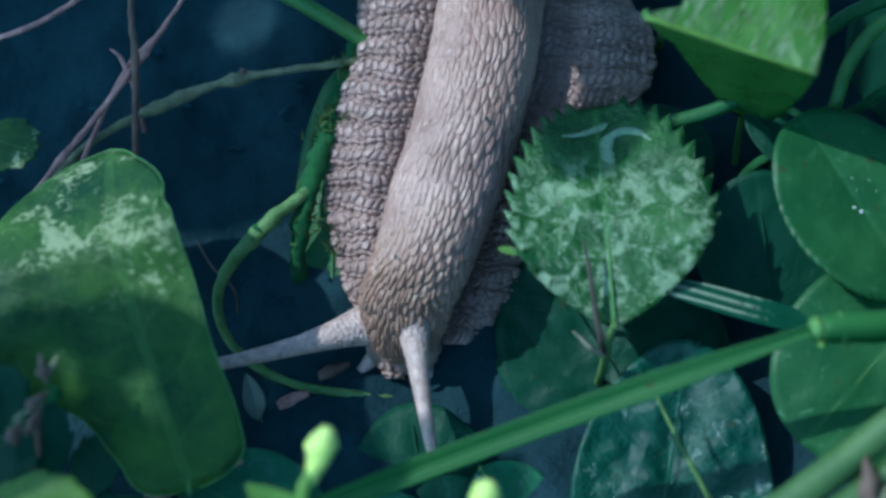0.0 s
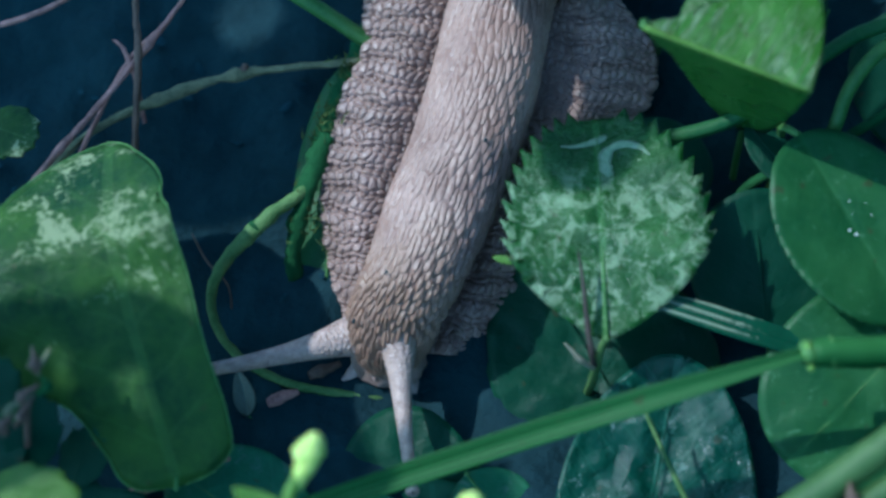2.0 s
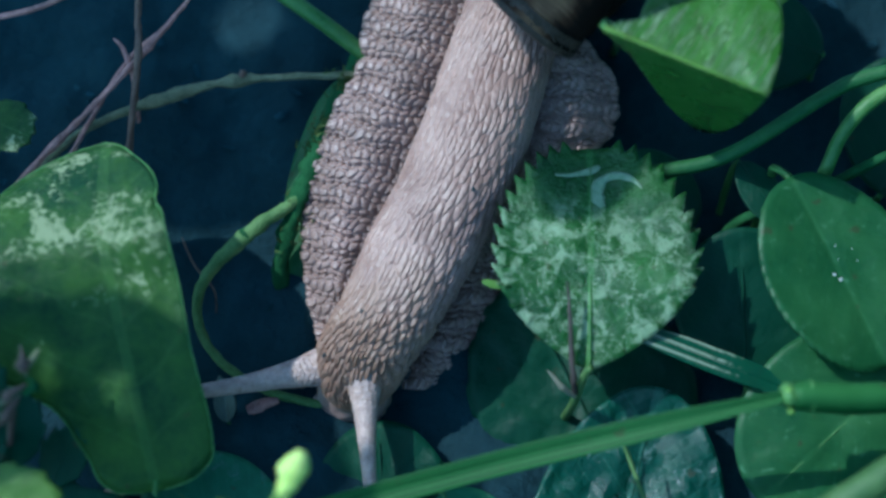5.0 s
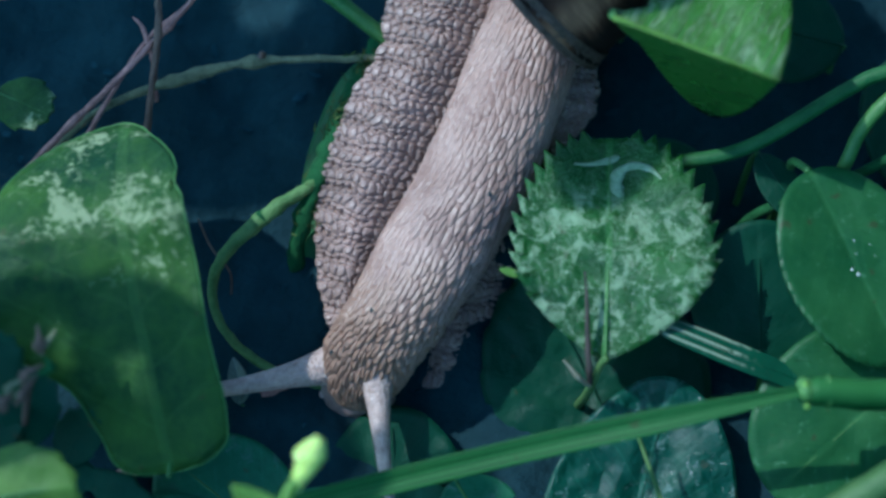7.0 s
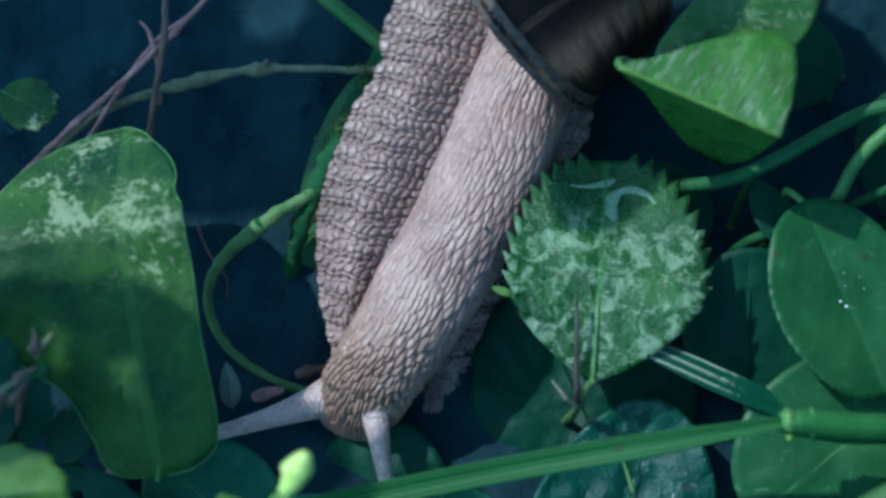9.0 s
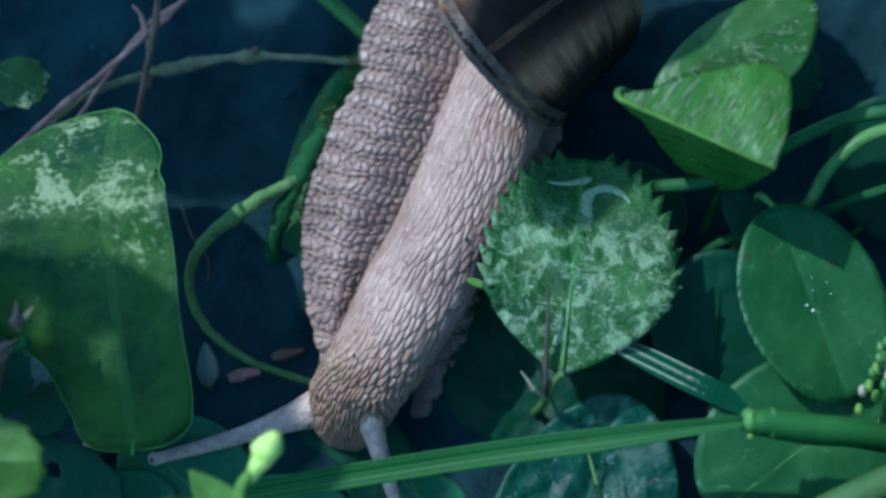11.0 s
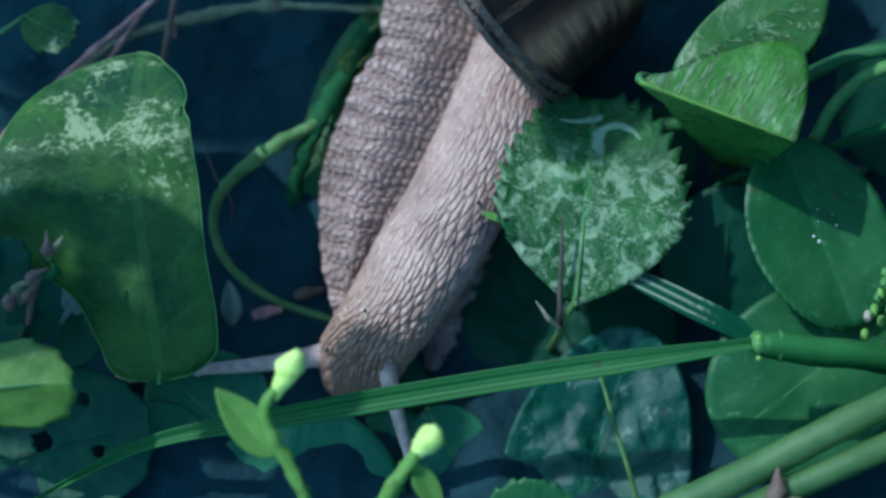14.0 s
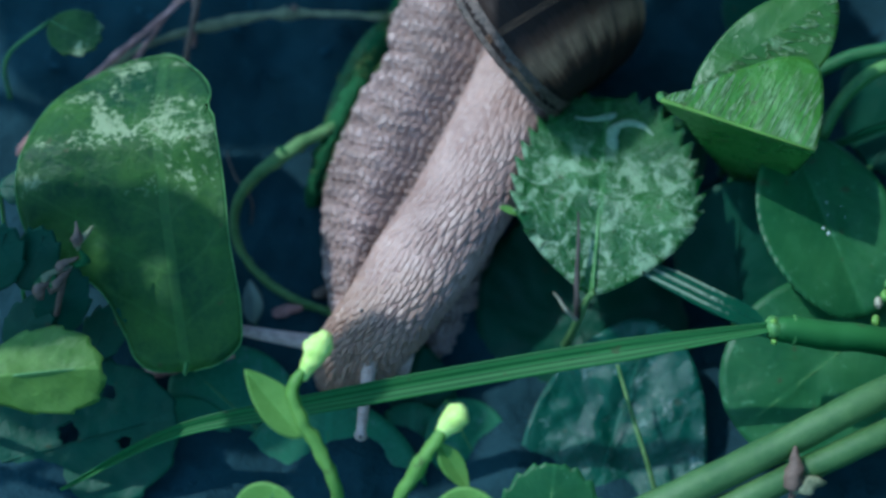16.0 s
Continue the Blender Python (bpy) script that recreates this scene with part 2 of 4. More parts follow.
GRASS = leaf_material("grass_green", (0.008, 0.056, 0.012), (0.019, 0.087, 0.020), 0.55, veins=1, vein_tone=0.45, shine=0.2, relief=0.00005, stripes=0.8, stripe_count=13.0, stripe_tone=(0.05, 0.17, 0.045))
THICK = rough_material("thick_stem_green", (0.030, 0.082, 0.023), (0.077, 0.145, 0.045), 220, 0.55)
MID = leaf_material("mid_green", (0.043, 0.101, 0.013), (0.091, 0.180, 0.028), 0.5, veins=7, through_light=0.15, vein_tone=0.2, relief=0.0004)
STEM = rough_material("stem_green", (0.03, 0.11, 0.025), (0.10, 0.22, 0.06), 260, 0.5)
DARK_STEM = rough_material("mossy_stem", (0.007, 0.042, 0.014), (0.028, 0.105, 0.035), 420, 0.8, 0.0005, shine=0.15)
BROWN = rough_material("dry_brown", (0.052, 0.034, 0.026), (0.169, 0.111, 0.085), 330, 0.7)
WITHERED = rough_material("withered_brown", (0.018, 0.02, 0.016), (0.075, 0.055, 0.05), 500, 0.7)
PINK = rough_material("pinkish_twig_bark", (0.125, 0.059, 0.053), (0.562, 0.296, 0.261), 500, 0.65)
BUD = rough_material("bud_yellow_green", (0.40, 0.56, 0.10), (0.64, 0.78, 0.26), 500, 0.5, sub=0.3)
STRAW = rough_material("dry_straw", (0.2, 0.19, 0.13), (0.36, 0.34, 0.26), 500, 0.6)
SKIN = skin_material("snail_skin", (0.210, 0.122, 0.100), (0.377, 0.247, 0.207), (0.24, 0.145, 0.095))
FLANK = rough_material("snail_flank_skin", (0.159, 0.109, 0.093), (0.396, 0.276, 0.246), 190, 0.36, 0.00006, fine_scale=1900, sub=0.08)
HORN = rough_material("tentacle_skin", (0.288, 0.201, 0.175), (0.553, 0.418, 0.377), 900, 0.3, 0.0003, fine_scale=2600, sub=0.2)
EYE = rough_material("eye_dark", (0.01, 0.01, 0.012), (0.03, 0.03, 0.03), 900, 0.2)
LIP = rough_material("shell_lip_horn", (0.008, 0.006, 0.004), (0.137, 0.093, 0.073), 620, 0.4, 0.0006, fine_scale=2600)
# pale colour for painted reflections on the edges of a water film
GLINT = rough_material("water_film_glint", (0.102, 0.204, 0.102), (0.289, 0.383, 0.281), 1500, 0.5, shine=0.25)
# the pale stripes are glints of light put into the colour
STRIPED = leaf_material("grass_painted_glints", (0.006, 0.050, 0.026), (0.014, 0.09, 0.040), 0.25, veins=1, stripes=0.85, stripe_tone=(0.42, 0.50, 0.36), stripe_count=9.0, stripe_from=0.42, shine=0.5)
# darker copy of STEM with the shade put into its colour
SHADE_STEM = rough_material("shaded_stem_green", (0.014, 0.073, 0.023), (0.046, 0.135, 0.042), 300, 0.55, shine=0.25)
DEW = rough_material("dew_drop", (0.5, 0.56, 0.55), (0.7, 0.75, 0.74), 900, 0.12, shine=0.8)
SCRAP = leaf_material("pale_dry_scrap", (0.096, 0.132, 0.108), (0.180, 0.216, 0.186), 0.5, veins=5, through_light=0.2)
OLIVE = rough_material("dull_olive_bark", (0.062, 0.075, 0.044), (0.237, 0.250, 0.150), 420, 0.65, 0.0004, shine=0.2)
LOOP_STEM = rough_material("olive_stem", (0.043, 0.105, 0.027), (0.143, 0.240, 0.083), 420, 0.55, 0.0004, shine=0.25)
MOSS = rough_material("moss_brown_green", (0.02, 0.05, 0.012), (0.09, 0.12, 0.04), 900, 0.8, shine=0.1)

# ---- building helpers ----


def mesh_ob(name, verts, faces, material, parent=None, label="", uvs=None, smooth=True):
    me = bpy.data.meshes.new(name)
    me.from_pydata([tuple(v) for v in verts], [], faces)
    if uvs is not None:
        layer = me.uv_layers.new(name="UVMap")
        index = np.empty(len(me.loops), dtype=np.int32)
        me.loops.foreach_get("vertex_index", index)
        layer.data.foreach_set("uv", np.asarray(uvs, dtype=np.float32)[index].ravel())
    me.polygons.foreach_set("use_smooth", [smooth] * len(me.polygons))
    me.materials.append(material)
    me.update()
    ob = new(name, me)
    if parent is not None:
        ob.parent = parent
    if label:
        ob["label"] = label
    return ob


def thing(name, where, label, category, group=""):
    """An empty at the base of a thing; its parts are built in world measure round it."""
    ob = new(name)
    ob.empty_display_size = 0.004
    ob.matrix_world = Matrix.Translation(where)
    return tagged(ob, label, category, group)


def part(name, made, material, parent, label=""):
    """made: verts in the world, faces, uvs. Links them as one mesh under parent."""
    verts, faces, uvs = made
    back = world_of(parent).inverted()
    verts = [back @ Vector(v) for v in verts]
    return mesh_ob(name, verts, faces, material, parent, label, uvs)


def world_of(ob):
    return ob.matrix_basis if ob.parent is None else world_of(ob.parent) @ ob.matrix_basis


def grid_faces(n, m, closed=False):
    out = []
    for i in range(n - 1):
        for j in range(m if closed else m - 1):
            k = (j + 1) % m
            out.append((i * m + j, i * m + k, (i + 1) * m + k, (i + 1) * m + j))
    return out


def soil_height(x, y):
    """Height of the soil in metres: a low bank that climbs away, with clods."""
    yy = y + 0.008
    rise = 0.36 * 0.5 * (yy + math.sqrt(yy * yy + 0.00004))
    top = 0.045
    rise = rise if rise < 0.02 else 0.02 + (top - 0.02) * (1 - math.exp(-(rise - 0.02) / (top - 0.02)))
    far = min(1.0, 0.12 / (0.02 + math.hypot(x, y)))
    clod = noise.noise((x * 90, y * 90, 0.3)) * 0.0022 + noise.noise((x * 330, y * 330, 1.7)) * 0.0009
    return rise + clod * far + 0.0003


def drop(p, dx=0.0, dy=0.0):
    """The place on the soil under a point, a little sunk in."""
    x, y = p[0] + dx, p[1] + dy
    return Vector((x, y, soil_height(x, y) - 0.0015))


def spline(points, steps):
    """A smooth run through the points."""
    pts = [Vector(p) for p in points]
    pts = [pts[0] * 2 - pts[1]] + pts + [pts[-1] * 2 - pts[-2]]
    out = []
    for i in range(1, len(pts) - 2):
        a, b, c, d = pts[i - 1:i + 3]
        for k in range(steps):
            t = k / steps
            out.append(0.5 * ((2 * b) + (c - a) * t + (2 * a - 5 * b + 4 * c - d) * t * t + (3 * b - a - 3 * c + d) * t ** 3))
    out.append(pts[-2])
    return out


def tube(points, radii, sides=10, steps=8, rough=0.0, nodes=(), seed=0.0):
    """A stem through world points; radii at the points in mm; nodes: (share of length, extra) swellings."""
    line = spline(points, steps)
    n = len(line)
    verts, uvs = [], []
    side = None
    for i, p in enumerate(line):
        t = (line[min(i + 1, n - 1)] - line[max(i - 1, 0)]).normalized()
        if side is None:
            side = t.orthogonal().normalized()
        side = (side - t * side.dot(t)).normalized()
        up = t.cross(side)
        f = i / (n - 1) * (len(radii) - 1)
        k = min(int(f), len(radii) - 2)
        r = radii[k] + (radii[k + 1] - radii[k]) * (f - k)
        for at, extra in nodes:
            r *= 1 + extra * math.exp(-((i / (n - 1) - at) / 0.018) ** 2)
        for j in range(sides):
            a = 2 * math.pi * j / sides
            way = side * math.cos(a) + up * math.sin(a)
            rr = r * (1 + rough * noise.noise((p * 900 + way * 0.9 + Vector((seed, 0, 0)))))
            verts.append(p + way * rr * 0.001)
            uvs.append((j / sides, i / n))
    faces = grid_faces(n, sides, True)
    faces.append(tuple(range(sides - 1, -1, -1)))
    faces.append(tuple(range((n - 1) * sides, n * sides)))
    return verts, faces, uvs


def profile(rows, s):
    """Half width at s by a smooth run through rows of (s, half width)."""
    for k in range(len(rows) - 1):
        if s <= rows[k + 1][0]:
            (a, p), (b, q) = rows[k], rows[k + 1]
            before, after = rows[max(k - 1, 0)], rows[min(k + 2, len(rows) - 1)]
            ma = (q - before[1]) / max(b - before[0], 1e-6) * (b - a) if k > 0 else 2.2 * (q - p)
            mb = (after[1] - p) / max(after[0] - a, 1e-6) * (b - a) if k < len(rows) - 2 else 2.2 * (q - p)
            t = (s - a) / (b - a)
            return max(0.0, p + ma * (t ** 3 - 2 * t * t + t) + (q - p) * (3 * t * t - 2 * t ** 3) + mb * (t ** 3 - t * t))
    return rows[-1][1]


def outline(length, left, right, la=1.0, lb=0.5, ra=1.0, rb=0.5, base_b=None, teeth=0, depth=0.0, notches=(), count=64):
    """A leaf's edge in mm, from the base up its right side, over the tip and down its left side: the edge, then the same without teeth.
    left, right: half widths, or rows of (share of length, half width)."""
    pts = []
    for side, width, a, b in ((1, right, ra, rb), (-1, left, la, lb)):
        run = []
        for k in range(count + 1):
            s = 0.5 - 0.5 * math.cos(math.pi * k / count)
            if isinstance(width, tuple):
                h = profile(width, s)
            else:
                p = b if base_b is None or s ** a > 0.5 else base_b
                h = width * max(0.0, math.sin(math.pi * s ** a)) ** p
            y = length * s
            x0, y0 = side * h, y
            if teeth and 0.03 < s < 0.995:
                saw = (k / count * teeth) % 1.0
                push = depth * (saw ** 1.2 if saw < 0.82 else (1 - saw) * 5.5) * min(1.0, 0.25 + s * 2.2)
                h += push * (0.9 if s < 0.85 else 0.9 - 1.6 * (s - 0.85))
                y += push * (0.6 + 0.4 * s)
            for which, at, deep in notches:
                if which == side:
                    h -= deep * math.exp(-((s - at) / 0.012) ** 2)
            run.append((side * h, y, x0, y0))
        pts += run if side == 1 else run[::-1][1:-1]
    return pts


def lay(length, wide, base, tip, face, fold_l=0.0, fold_r=0.0, bend=0.0, cup=0.0, wave=0.4, seed=0.0, kink=None, tip_kink=None):
    """Gives the function that lays a leaf's own (across, along) in mm, with a lift above the blade, into the world."""
    b = Vector(base) * 0.001
    ya = (Vector(tip) - Vector(base)).normalized()
    za = Vector(face)
    za = (za - ya * za.dot(ya)).normalized()
    xa = ya.cross(za)
    scale = (Vector(tip) - Vector(base)).length / length

    def place(x, y, lift=0.0):
        ang = radians(fold_r if x > 0 else fold_l)
        z = lift - abs(x) * math.sin(ang) + cup * x * x / wide + wave * noise.noise((x * 0.16 + seed, y * 0.16, seed * 1.7)) + 0.3 * wave * noise.noise((x * 0.5, y * 0.5, seed))
        px = x * math.cos(ang)
        py = y
        if bend:
            k = radians(bend) / length
            a = k * (y - length * 0.5)
            py = length * 0.5 + math.sin(a) / k
            z += -(1 - math.cos(a)) / k
        for over, turn in ((max(0.0, kink[0] - y / length) * length, kink[1]) if kink else (0.0, 0.0), (max(0.0, y / length - tip_kink[0]) * length, tip_kink[1]) if tip_kink else (0.0, 0.0)):
            z -= over * over / (over + 3.0) * turn
        return BED @ (b + (xa * px + ya * py + za * z) * scale * 0.001)

    return place


def blade(edge, base, tip, face, rings=12, holes=(), middle=0.5, **shape):
    """A leaf blade from its edge, laid with its base and tip at places of the bed and turned towards face.
    bend: degrees along its length; fold: degrees by which each half leans back from the midrib; kinks: (share of length, slope)."""
    length = max(e[3] for e in edge)
    wide = max(abs(e[2]) for e in edge)
    centre = (0.0, length * middle)
    flat = [centre]
    n = len(edge)
    for r in range(1, rings + 1):
        f = r / rings
        jag = max(0.0, (f - 0.86) / 0.14)
        flat += [(centre[0] + (sx - centre[0]) * f + (x - sx) * jag, centre[1] + (sy - centre[1]) * f + (y - sy) * jag) for x, y, sx, sy in edge]
    place = lay(length, wide, base, tip, face, **shape)
    verts = [place(x, y) for x, y in flat]
    uvs = [(x / wide, y / length) for x, y in flat]
    faces = [(0, 1 + i, 1 + (i + 1) % n) for i in range(n)]
    for r in range(rings - 1):
        o = 1 + r * n
        for i in range(n):
            k = (i + 1) % n
            faces.append((o + i, o + n + i, o + n + k, o + k))
    if holes:
        keep = []
        for f in faces:
            cx = sum(flat[i][0] for i in f) / len(f)
            cy = sum(flat[i][1] for i in f) / len(f)
            if all(math.hypot(cx - hx, cy - hy) > hr * (1 + 0.25 * noise.noise((cx * 2, cy * 2, 5))) for hx, hy, hr in holes):
                keep.append(f)
        faces = keep
    return verts, faces, uvs


def solid(ob, mm):
    """Gives a blade its thickness."""
    s = ob.modifiers.new("thickness", 'SOLIDIFY')
    s.thickness, s.offset = mm * 0.001, -1
    return ob


def rib(base, tip, face, length_share, bend, wide, lift=0.05, **_):
    """A midrib that runs along a blade of the same bend."""
    b = Vector(base)
    ya = Vector(tip) - b
    length = ya.length
    ya.normalize()
    za = Vector(face)
    za = (za - ya * za.dot(ya)).normalized()
    pts = []
    for i in range(7):
        y = length * length_share * i / 6
        z, py = lift, y
        if bend:
            k = radians(bend) / length
            a = k * (y - length * 0.5)
            py = length * 0.5 + math.sin(a) / k
            z -= (1 - math.cos(a)) / k
        q = b + ya * py + za * z
        pts.append(bed(*q))
    return tube(pts, [wide, wide * 0.35], 6, 3)


def ribbon(place, points, widths, lift=0.1):
    """A flat smear of changing width (mm) on a leaf, through the leaf's own (across, along) places."""
    line = spline([Vector((x, y, 0)) for x, y in points], 12)
    n = len(line)
    verts = []
    for i, p in enumerate(line):
        d = (line[min(i + 1, n - 1)] - line[max(i - 1, 0)]).normalized()
        side = Vector((-d.y, d.x, 0))
        f = i / (n - 1) * (len(widths) - 1)
        k = min(int(f), len(widths) - 2)
        w = widths[k] + (widths[k + 1] - widths[k]) * (f - k)
        w *= 1 + 0.35 * noise.noise(p * 1.6)
        for j in range(5):
            q = p + side * w * (j / 2 - 1)
            verts.append(place(q.x, q.y, lift + 0.06 * (1 - (j / 2 - 1) ** 2)))
    return verts, grid_faces(n, 5), None


def leaf_thing(name, label, category, edge, base, tip, face, material, stalk=None, stalk_r=0.5, stalk_material=None, thick=0.22, group="", rib_w=0.22, rib_share=0.9, leaf_label="", margin=0.0, **shape):
    """A leaf with its midrib and the stalk on which it stands: stalk is a run of bed places from the blade to the soil."""
    foot = bed(*(stalk[-1] if stalk else base))
    ground_end = drop(foot)
    t = thing(name, ground_end, label, category, group)
    made = blade(edge, base, tip, face, **shape)
    solid(part("leaf_blade", made, material, t, leaf_label), thick)
    if margin:
        ring = made[0][len(made[0]) - len(edge):]
        part("leaf_margin", tube(ring[3:-3:2], [margin, margin], 6, 2, 0.3), STEM, t, "pale thickened edge")
    if rib_w:
        part("midrib", rib(base, tip, face, rib_share, shape.get("bend", 0.0), rib_w, lift=0.03), material if material in (SHADE_GREEN, WET, STRIPED) else STEM, t)
    run = [bed(*base)] + [bed(*p) for p in (stalk or [])] + [ground_end]
    part("stalk", tube(run, [stalk_r * 0.8, stalk_r, stalk_r * 1.1], 8, 6, 0.08), stalk_material or STEM, t)
    return t


# ---- the bed ----


def build_ground():
    fine = np.arange(-0.075, 0.0751, 0.0011)
    out = [0.085, 0.1, 0.13, 0.18, 0.26, 0.4, 0.7, 1.4, 3.0, 8.0, 25.0, 80.0, 300.0]
    line = np.array([-o for o in out[::-1]] + list(fine) + out)
    verts = [(x, y + 0.01, soil_height(x, y + 0.01)) for x in line for y in line]
    n = len(line)
    faces = [(f[0], f[3], f[2], f[1]) for f in grid_faces(n, n)]
    return tagged(mesh_ob("ground", verts, faces, SOIL), "soil bank under the plants, bluish haze put into its colour", "soil", kind="structure")


build_ground()

# ---- the snail ----
SNAIL_AT = (-0.14, 6.84, -3.0)


def hashed(i, j, k):
    v = np.sin(i * 127.1 + j * 311.7 + k * 74.7) * 43758.5453
    return v - np.floor(v)


def cells(a, b, period, jitter, seed, stagger=0.5):
    """Distances to the nearest and second nearest of jittered seeds in a staggered lattice, and the way from the nearest along a; b repeats with period."""
    ia, ib = np.floor(a), np.floor(b)
    f1, f2, way = np.full(a.shape, 9.0), np.full(a.shape, 9.0), np.zeros(a.shape)
    for da in (-2, -1, 0, 1, 2):
        for db in (-2, -1, 0, 1, 2):
            ca, cb = ia + da, ib + db
            w = np.mod(cb, period)
            x = ca + 0.5 + stagger * np.mod(w, 2) + jitter * (hashed(ca, w, seed) - 0.5)
            y = cb + 0.5 + jitter * (hashed(ca, w, seed + 3) - 0.5)
            d = np.hypot((a - x), (b - y))
            nearer = d < f1
            f2 = np.where(nearer, f1, np.minimum(f2, d))
            way = np.where(nearer, a - x, way)
            f1 = np.where(nearer, d, f1)
    return f1, f2, way


def lerp_rows(rows, at):
    """Smooth values between rows of (place, values...)."""
    rows = np.array(rows, dtype=float)
    return [np.interp(at, rows[:, 0], rows[:, k]) for k in range(1, rows.shape[1])]


def smooth_line(v, times=6):
    for _ in range(times):
        v = np.concatenate(([v[0]], (v[:-2] + 2 * v[1:-1] + v[2:]) / 4, [v[-1]]))
    return v


def snail_part(name, verts, faces, material, parent, label="", uvs=None):
    return mesh_ob(name, np.asarray(verts) * 0.001, faces, material, parent, label, uvs)


def neck_mesh():
    """The long neck and head: a tube of elongated skin warts. Rows: y, middle x, half width, axis z."""
    rows = [(-19.8, -4.6, 0.4, -9.4), (-19.2, -4.6, 2.1, -9.0), (-17.8, -4.6, 3.4, -8.2), (-15.6, -4.4, 4.6, -6.9), (-12.5, -4.1, 5.4, -5.6),
            (-9, -2.7, 5.9, -5.1), (-4, -0.9, 6.15, -5.8), (2, 0.9, 6.3, -6.8), (8, 2.9, 6.4, -7.8), (15, 4.5, 6.3, -9.3), (22, 5.5, 6.0, -11.2), (30, 7.0, 6.2, -13.0), (38, 9.5, 6.5, -15)]
    n, m = 400, 520
    y = np.linspace(-19.8, 36.0, n)
    x, half, z = [smooth_line(v, 14) for v in lerp_rows(rows, y)]
    half[:6] = np.linspace(0.3, half[6], 6) ** 0.8 * half[6] ** 0.2
    th = np.linspace(0, 2 * np.pi, m, endpoint=False)
    Y, T = np.meshgrid(y, th, indexing="ij")
    H = half[:, None]
    along = Y + 0.9 * np.cos(T * 3 + Y * 0.2) * 0.3
    a = along / 2.9 + np.where(along < -7, (along + 7) * 0.22, 0)
    period = 58
    b = T / (2 * np.pi) * period + 0.35 * np.sin(Y * 0.33 + T * 2)
    f1, f2, way = cells(a, b, period, 0.8, 1.0)
    gap = np.clip((f2 - f1) / 0.55, 0, 1)
    wart = (0.7 * (1 - (f1 / f2) ** 1.6) + 0.3 * (1 - (1 - gap) ** 2)) * (1 - 0.35 * np.clip(way, -0.8, 0.8))
    patchy = 0.95 + 0.25 * np.sin(Y * 0.7 + T * 5) * np.sin(T * 3.1 - Y * 0.31)
    depth = (0.31 + 0.32 * np.clip((-4 - Y) / 8, 0, 1)) * patchy
    fine = 0.05 * np.sin(Y * 9.1 + np.sin(T * 31)) * np.sin(T * 57 + Y * 2.3)
    lump = 0.14 * np.sin(Y * 0.45 + 1.2) * np.cos(T * 2 + Y * 0.11)
    fade = np.clip((Y + 19.8) / 2.5, 0.0, 1.0)
    r = H + fade * (depth * (wart - 0.85) + fine * wart + lump)
    X = x[:, None] + r * np.cos(T)
    Z = z[:, None] + r * np.sin(T) * 0.95
    verts = np.stack([X, Y - 0.10 * fade * wart * 3.0 * np.sin(np.clip(gap, 0, 1)), Z], -1).reshape(-1, 3)
    faces = [f[::-1] for f in grid_faces(n, m, True)]
    faces.append(tuple(range(m)))
    faces.append(tuple(range(n * m - 1, (n - 1) * m - 1, -1)))
    return verts, faces


def flank_mesh(edge_rows, sign, front, back, seed, sink=0.0):
    """One side of the foot: a skirt that falls from under the neck to a rounded, ridged rim.
    edge_rows: y and the rim's x."""
    n, m = 620, 150
    y = np.linspace(front, back, n)
    rim = smooth_line(lerp_rows(edge_rows, y)[0], 10)
    mid = smooth_line(lerp_rows([(-24, -4.5), (-13, -4.4), (-4, -1.3), (8, 2.2), (15, 4.2), (22, 5.4), (45, 12)], y)[0], 10)
    low = np.interp(y, [-24, -15, 20, 45], [-11.5, -10.8, -15.0, -20.0]) - np.interp(y, [-1, 10], [sink, 0.1 * sink])
    Y, Q = np.meshgrid(y, np.linspace(0, 1, m), indexing="ij")
    R, M, L = rim[:, None], mid[:, None], low[:, None]
    wide = np.abs(R - M)
    # the skirt: q to 0.72 is the visible slope, then round the rim and back beneath
    slope = np.clip(Q / 0.72, 0, 1)
    turn = np.clip((Q - 0.72) / 0.12, 0, 1) * np.pi
    under = np.clip((Q - 0.84) / 0.16, 0, 1)
    out = M + sign * wide * (slope ** 0.85) * (1 - under * 0.9)
    out = out + sign * 0.55 * np.sin(turn)
    top = L + 1.3 + (2.5 * np.exp(-((slope - 0.64) / 0.24) ** 2) - 0.4 * slope ** 6) * np.clip(wide / 9, 0.25, 1)
    top = top - 1.8 * np.clip(1 - slope / 0.5, 0, 1) ** 1.5 * np.clip(wide / 9, 0.25, 1)
    zz = top - 1.3 * (1 - np.cos(turn)) / 2 * 1.4
    arc = slope * wide
    ridge = Y / 2.55 + 0.10 * np.sin(arc * 0.7 + Y * 0.37) + 0.05 * np.sin(arc * 1.9 - Y * 0.8) + sign * arc * 0.03
    groove = np.abs(np.mod(ridge, 1) - 0.5) * 2
    ridged = 1 - 0.45 * groove ** 2.5 - 0.55 * np.clip((groove - 0.72) / 0.28, 0, 1) ** 1.4
    f1, f2, _ = cells(ridge * 2 + 0.5, arc / 1.1 + 0.2 * np.sin(Y * 1.3), 4096, 0.55, seed, 0.0)
    gap = np.clip((f2 - f1) / 0.5, 0, 1)
    tile = 0.8 * (1 - (1 - gap) ** 2.2) + 0.2 * (1 - (f1 / f2) ** 2)
    lift = (0.88 * (ridged - 1)) * np.clip((slope - 0.3) / 0.25, 0.1, 1) + 0.68 * (tile - 1) + 0.04 * np.sin(Y * 8 + arc * 7)
    lift = lift * (1 - under)
    ny = np.clip(1 - np.sin(turn), 0.0, 1.0)
    Zf = zz + lift * 0.9
